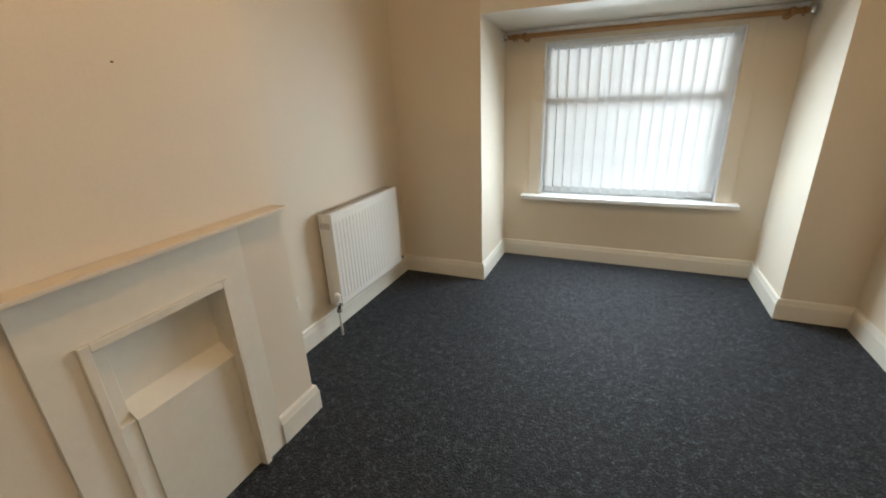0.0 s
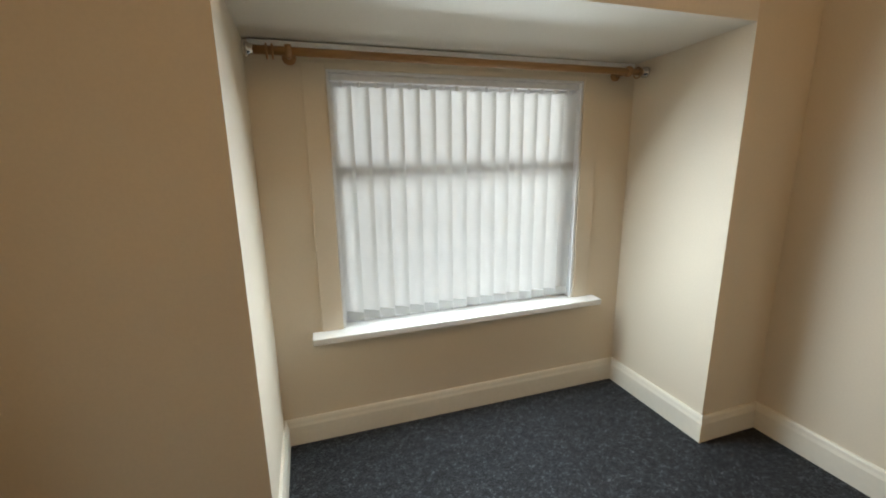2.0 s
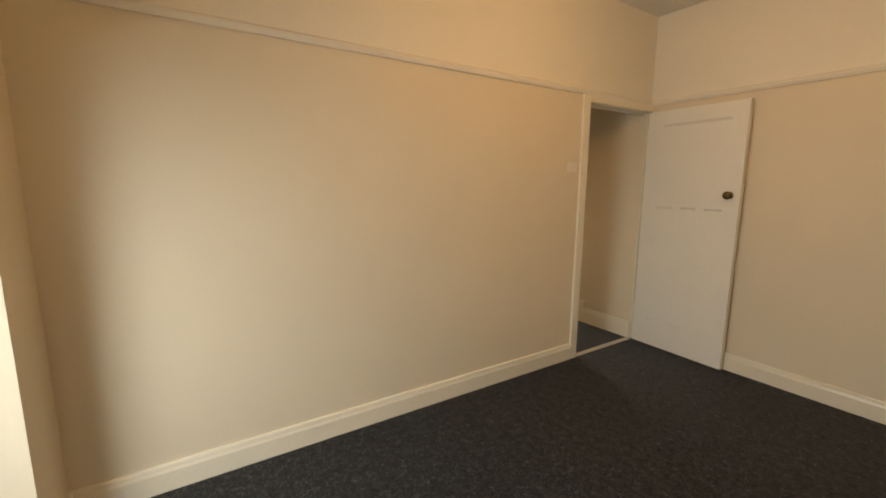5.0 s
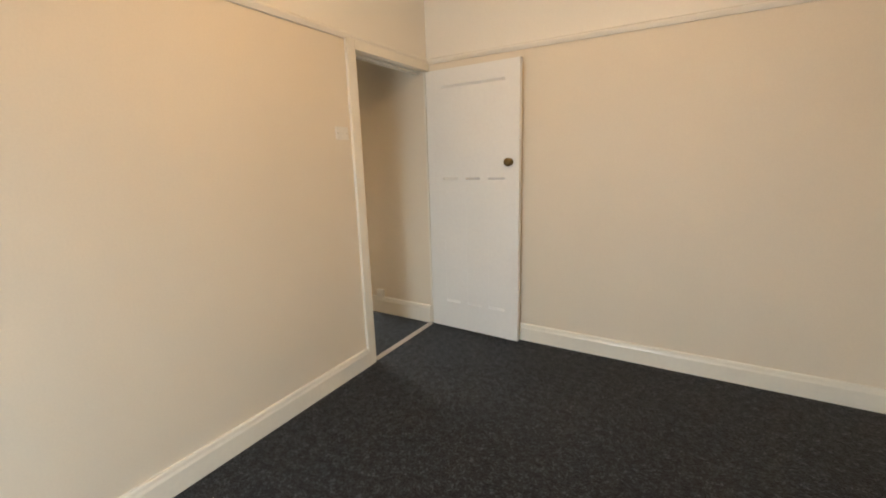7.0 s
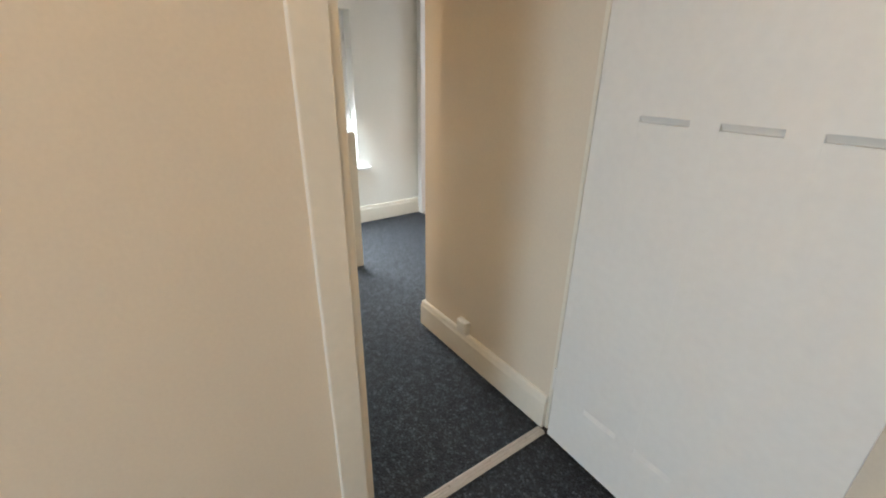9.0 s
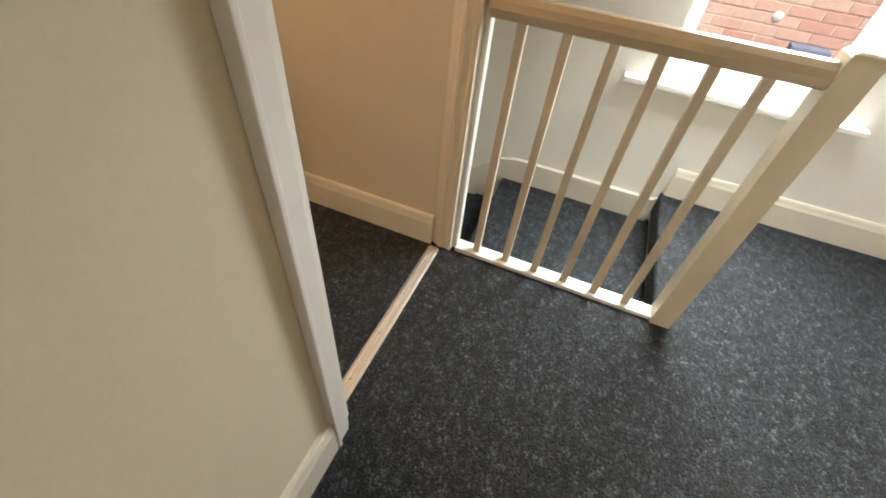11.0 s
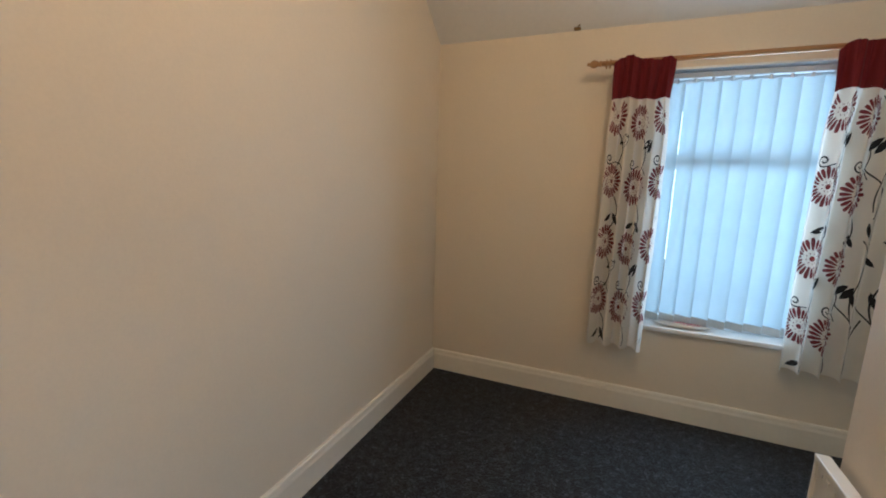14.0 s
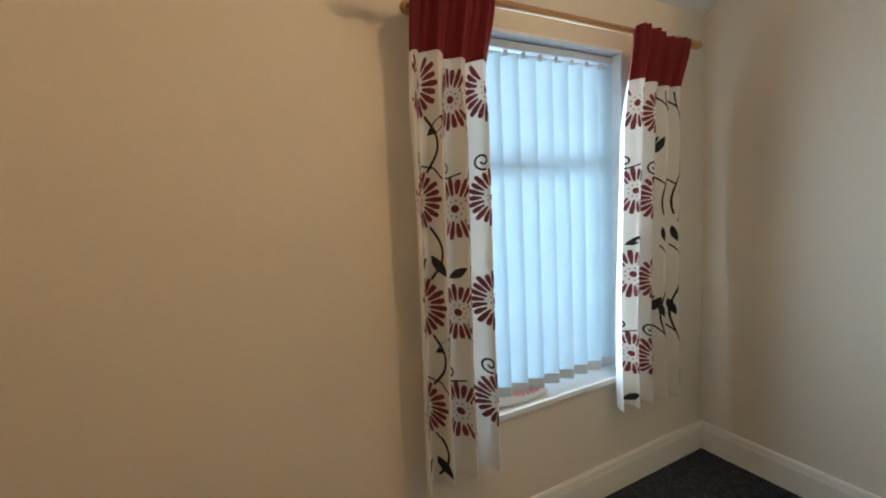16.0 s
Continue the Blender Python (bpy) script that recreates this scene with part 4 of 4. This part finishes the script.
fpart("side_board", boxes((-2.552, -2.528, 1.577, 1.632, 0.506, 0.755), (-2.552, -2.506, 1.577, 1.631, 0.0, 0.506), bevel=0.003), TRIM)
nail = thing("picture_nail", "small brown screw standing out of the chimney breast", "screw", (-2.49, 1.836, 1.453))
part("head", lathe(bmesh.new(), [(-0.004, 0.0016), (0.006, 0.0016), (0.007, 0.0028), (0.009, 0.002)], (0, 0, 0), (1, 0, 0), 10), BRASS, nail)


# ---- electrics ----
def plate(name, label, category, origin, normal, w, h, rockers, holes):
    """A wall plate; local x runs along the wall, z up, y out of the wall."""
    p = thing(name, label, category, origin)
    p.rotation_euler = (0, 0, math.atan2(-normal[0], normal[1]))
    part("plate", boxes((-w / 2, w / 2, 0.0, 0.009, -h / 2, h / 2), bevel=0.003), PLASTIC, p)
    for k in range(rockers):
        cx = (k - (rockers - 1) / 2) * 0.022
        part("rocker", boxes((cx - 0.008, cx + 0.008, 0.009, 0.013, -0.013, 0.013), bevel=0.002), PLASTIC, p)
    for s in (-1, 1):
        part("screw", lathe(bmesh.new(), [(0.0, 0.003), (0.0095, 0.003), (0.0105, 0.002)], (s * w * 0.36, 0, 0), (0, 1, 0), 10), BRASS, p)
    for s in (-1, 1) if holes else ():
        part("switch", boxes((s * 0.037 - 0.006, s * 0.037 + 0.006, 0.009, 0.013, 0.012, 0.030), bevel=0.0015), PLASTIC, p)
        for dx, dz in ((0, -0.004), (-0.011, -0.024), (0.011, -0.024)):
            part("pin_hole", boxes((s * 0.037 + dx - 0.0035, s * 0.037 + dx + 0.0035, 0.0088, 0.0096, dz - 0.003, dz + 0.003)), BLACK, p)
    return p


plate("light_switch", "cream plastic light switch beside the door", "light switch", (0.0, 0.953, 1.513), (-1, 0), 0.098, 0.072, 1, False)
plate("power_socket", "white double power socket low on the alcove wall", "power socket", (-2.855, 2.590, 0.312), (1, 0), 0.146, 0.086, 0, True)
tel = thing("telephone_socket", "cream surface telephone socket above the skirting", "telephone socket", (0.545, 0.030, 0.185))
part("box", boxes((-0.034, 0.034, 0.0, 0.030, -0.034, 0.034), bevel=0.004), PLASTIC, tel)
part("cover", boxes((-0.030, 0.030, 0.030, 0.034, -0.030, 0.030), bevel=0.002), PLASTIC, tel)
hook = thing("ceiling_hook", "small rusty hook at the top of the window wall", "hook", (0.93, 3.905, 2.125))
part("plate", boxes((-0.018, 0.018, -0.004, 0.015, -0.010, 0.004), bevel=0.002), BRASS, hook)
part("hook", rod(bmesh.new(), (0.0, -0.004, 0.0), (0.014, -0.030, 0.004), 0.004, 10), BRASS, hook)


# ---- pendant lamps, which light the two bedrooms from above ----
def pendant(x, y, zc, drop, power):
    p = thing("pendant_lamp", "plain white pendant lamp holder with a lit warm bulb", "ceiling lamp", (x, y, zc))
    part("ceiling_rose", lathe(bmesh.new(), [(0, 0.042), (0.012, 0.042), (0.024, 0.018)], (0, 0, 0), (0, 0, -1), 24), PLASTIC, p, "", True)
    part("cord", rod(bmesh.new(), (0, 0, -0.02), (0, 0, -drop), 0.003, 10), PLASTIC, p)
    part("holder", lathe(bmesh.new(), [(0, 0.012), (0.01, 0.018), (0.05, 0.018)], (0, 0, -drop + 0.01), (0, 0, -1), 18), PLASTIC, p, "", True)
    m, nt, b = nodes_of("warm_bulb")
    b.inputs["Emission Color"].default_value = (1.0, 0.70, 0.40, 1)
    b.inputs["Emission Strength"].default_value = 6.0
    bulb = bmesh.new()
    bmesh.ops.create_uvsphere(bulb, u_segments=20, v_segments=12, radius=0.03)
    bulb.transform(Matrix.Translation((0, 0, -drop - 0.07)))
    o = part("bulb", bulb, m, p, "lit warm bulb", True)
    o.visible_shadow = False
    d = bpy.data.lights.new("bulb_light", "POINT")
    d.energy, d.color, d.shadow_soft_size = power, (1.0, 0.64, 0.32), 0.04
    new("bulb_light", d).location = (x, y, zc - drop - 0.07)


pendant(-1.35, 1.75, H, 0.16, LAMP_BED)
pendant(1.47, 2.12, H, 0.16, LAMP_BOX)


# ---- balustrade and stairs ----
bal = thing("balustrade", "cream painted stair balustrade with square spindles and a brown-beige handrail", "balustrade", (1.84, 0.45, 0))


def bpart(name, bm, mat_, label="", smooth=False):
    bm.transform(Matrix.Translation(-bal.location))
    return part(name, bm, mat_, bal, label, smooth)


bpart("base_rail", boxes((1.805, 1.862, 0.066, 0.836, 0.0, 0.020), bevel=0.003), WHITE, "white base rail")
for yy in (0.752, 0.632, 0.515, 0.399, 0.283, 0.167):
    bpart("spindle", boxes((1.819, 1.845, yy - 0.013, yy + 0.013, 0.020, 0.872), bevel=0.003), SPINDLE)
prof = [(1.802, 0.872), (1.798, 0.890), (1.803, 0.908), (1.818, 0.920), (1.832, 0.923), (1.846, 0.920), (1.861, 0.908), (1.866, 0.890), (1.862, 0.872)]
bpart("handrail", prism(bmesh.new(), prof, "y", 0.066, 0.836), RAILWOOD, "rounded beige handrail")
bpart("handrail_groove", boxes((1.812, 1.852, 0.066, 0.836, 0.864, 0.872)), RAILWOOD)
nw = bmesh.new()
box(nw, 1.796, 1.866, -0.004, 0.066, 0.0, 0.952)
bmesh.ops.bevel(nw, geom=[e for e in nw.edges if all(v.co.z > 0.9 for v in e.verts)], offset=0.022, segments=4, affect="EDGES", profile=0.5)
bpart("newel_post", nw, SPINDLE, "square newel post with a rounded cap")

st = thing("staircase", "carpeted staircase turning down from the landing", "staircase", (2.27, 0.45, 0), kind="structure")


def spart(name, bm, mat_):
    bm.transform(Matrix.Translation(-st.location))
    return part(name, bm, mat_, st)


spart("step", boxes((1.866, 2.68, 0.030, 0.850, -0.40, -0.180), bevel=0.008), CARPET)
for k in range(8):
    spart("step", boxes((1.876, 2.68, 0.852 + 0.215 * k, 1.082 + 0.215 * k, -0.60 - 0.18 * k, -0.360 - 0.18 * k), bevel=0.008), CARPET)
spart("nosing", prism(bmesh.new(), [(0.030, -0.035), (0.047, -0.030), (0.052, -0.012), (0.046, 0.0), (0.030, 0.002)], "x", 1.868, 2.66), CARPET)
string = [(0.052, -0.180), (0.80, -0.180), (0.86, -0.22), (1.0, -0.36), (2.5, -1.62), (2.5, -1.42), (1.06, -0.20), (0.96, -0.115), (0.88, -0.065), (0.80, -0.045), (0.075, -0.045), (0.052, -0.030)]
spart("wall_string", prism(bmesh.new(), string, "x", 2.655, 2.68), TRIM)


# ---- outside ----
# out of view: slabs added over house and bay to keep sun off the blinds
structure("roof", boxes((-3.4, 3.0, -3.3, 4.5, 2.86, 3.0), (-2.6, 0.1, 4.3, 5.05, 1.95, 2.05), (-2.6, 0.1, 4.5, 5.05, 2.6, 2.7)), BLUEPAINT, "unseen roof and eaves slabs added to block the sun", "roof")
structure("ground", boxes((-400, 400, -400, 400, -3.2, -3.0)), painted("grey_paving", (0.22, 0.21, 0.20), 0.9, 0.15, 0.6, 12.0, 0.3), "grey paving round the house", "ground")
house = thing("neighbouring_house", "red brick side wall of the neighbouring house", "house", (4.70, 0, -3.0))
bm = boxes((0.0, 0.25, -4.0, 5.0, 0.0, 6.2))
part("wall", bm, MORTAR, house)
rf = prism(bmesh.new(), [(-0.25, 6.15), (2.6, 8.2), (2.6, 8.05), (-0.15, 6.0)], "y", -4.2, 5.2)
part("roof", rf, BLUEPAINT, house)
rng = random.Random(11)
bx = boxes((-0.005, 0.010, -0.1075, 0.1075, -0.0325, 0.0325), bevel=0.004)
brick_mesh = bpy.data.meshes.new("brick")
bx.to_mesh(brick_mesh)
bx.free()
brick_mesh.materials.append(BRICK)
rest = bmesh.new()
for row in range(-12, 34):
    for col in range(-14, 14):
        yy, zz = col * 0.225 + (0.1125 if row % 2 else 0.0) - 0.45, 2.2 + row * 0.075 + 0.4
        zw = zz - 3.0
        if -1.9 < yy < 0.75 and -0.42 < zw < 1.05:
            o = new("brick", brick_mesh)
            o.parent = house
            o.location = (rng.uniform(-0.003, 0.001), yy, zz)
        else:
            box(rest, -0.004, 0.010, yy - 0.1075, yy + 0.1075, zz - 0.0325, zz + 0.0325)
tagged(part("brick_courses", rest, BRICK, house), kind="stuff")
part("vent", lathe(bmesh.new(), [(0, 0.034), (0.012, 0.034), (0.018, 0.026)], (0.0, VENT[0], VENT[1] + 3.0), (-1, 0, 0), 20), UPVC, house, "white round flue outlet", True)
part("meter_box", boxes((-0.10, 0.0, PANEL[0], PANEL[1], PANEL[2] + 3.0, PANEL[3] + 3.0), bevel=0.01), BLUEPAINT, house, "blue-grey box on the wall")
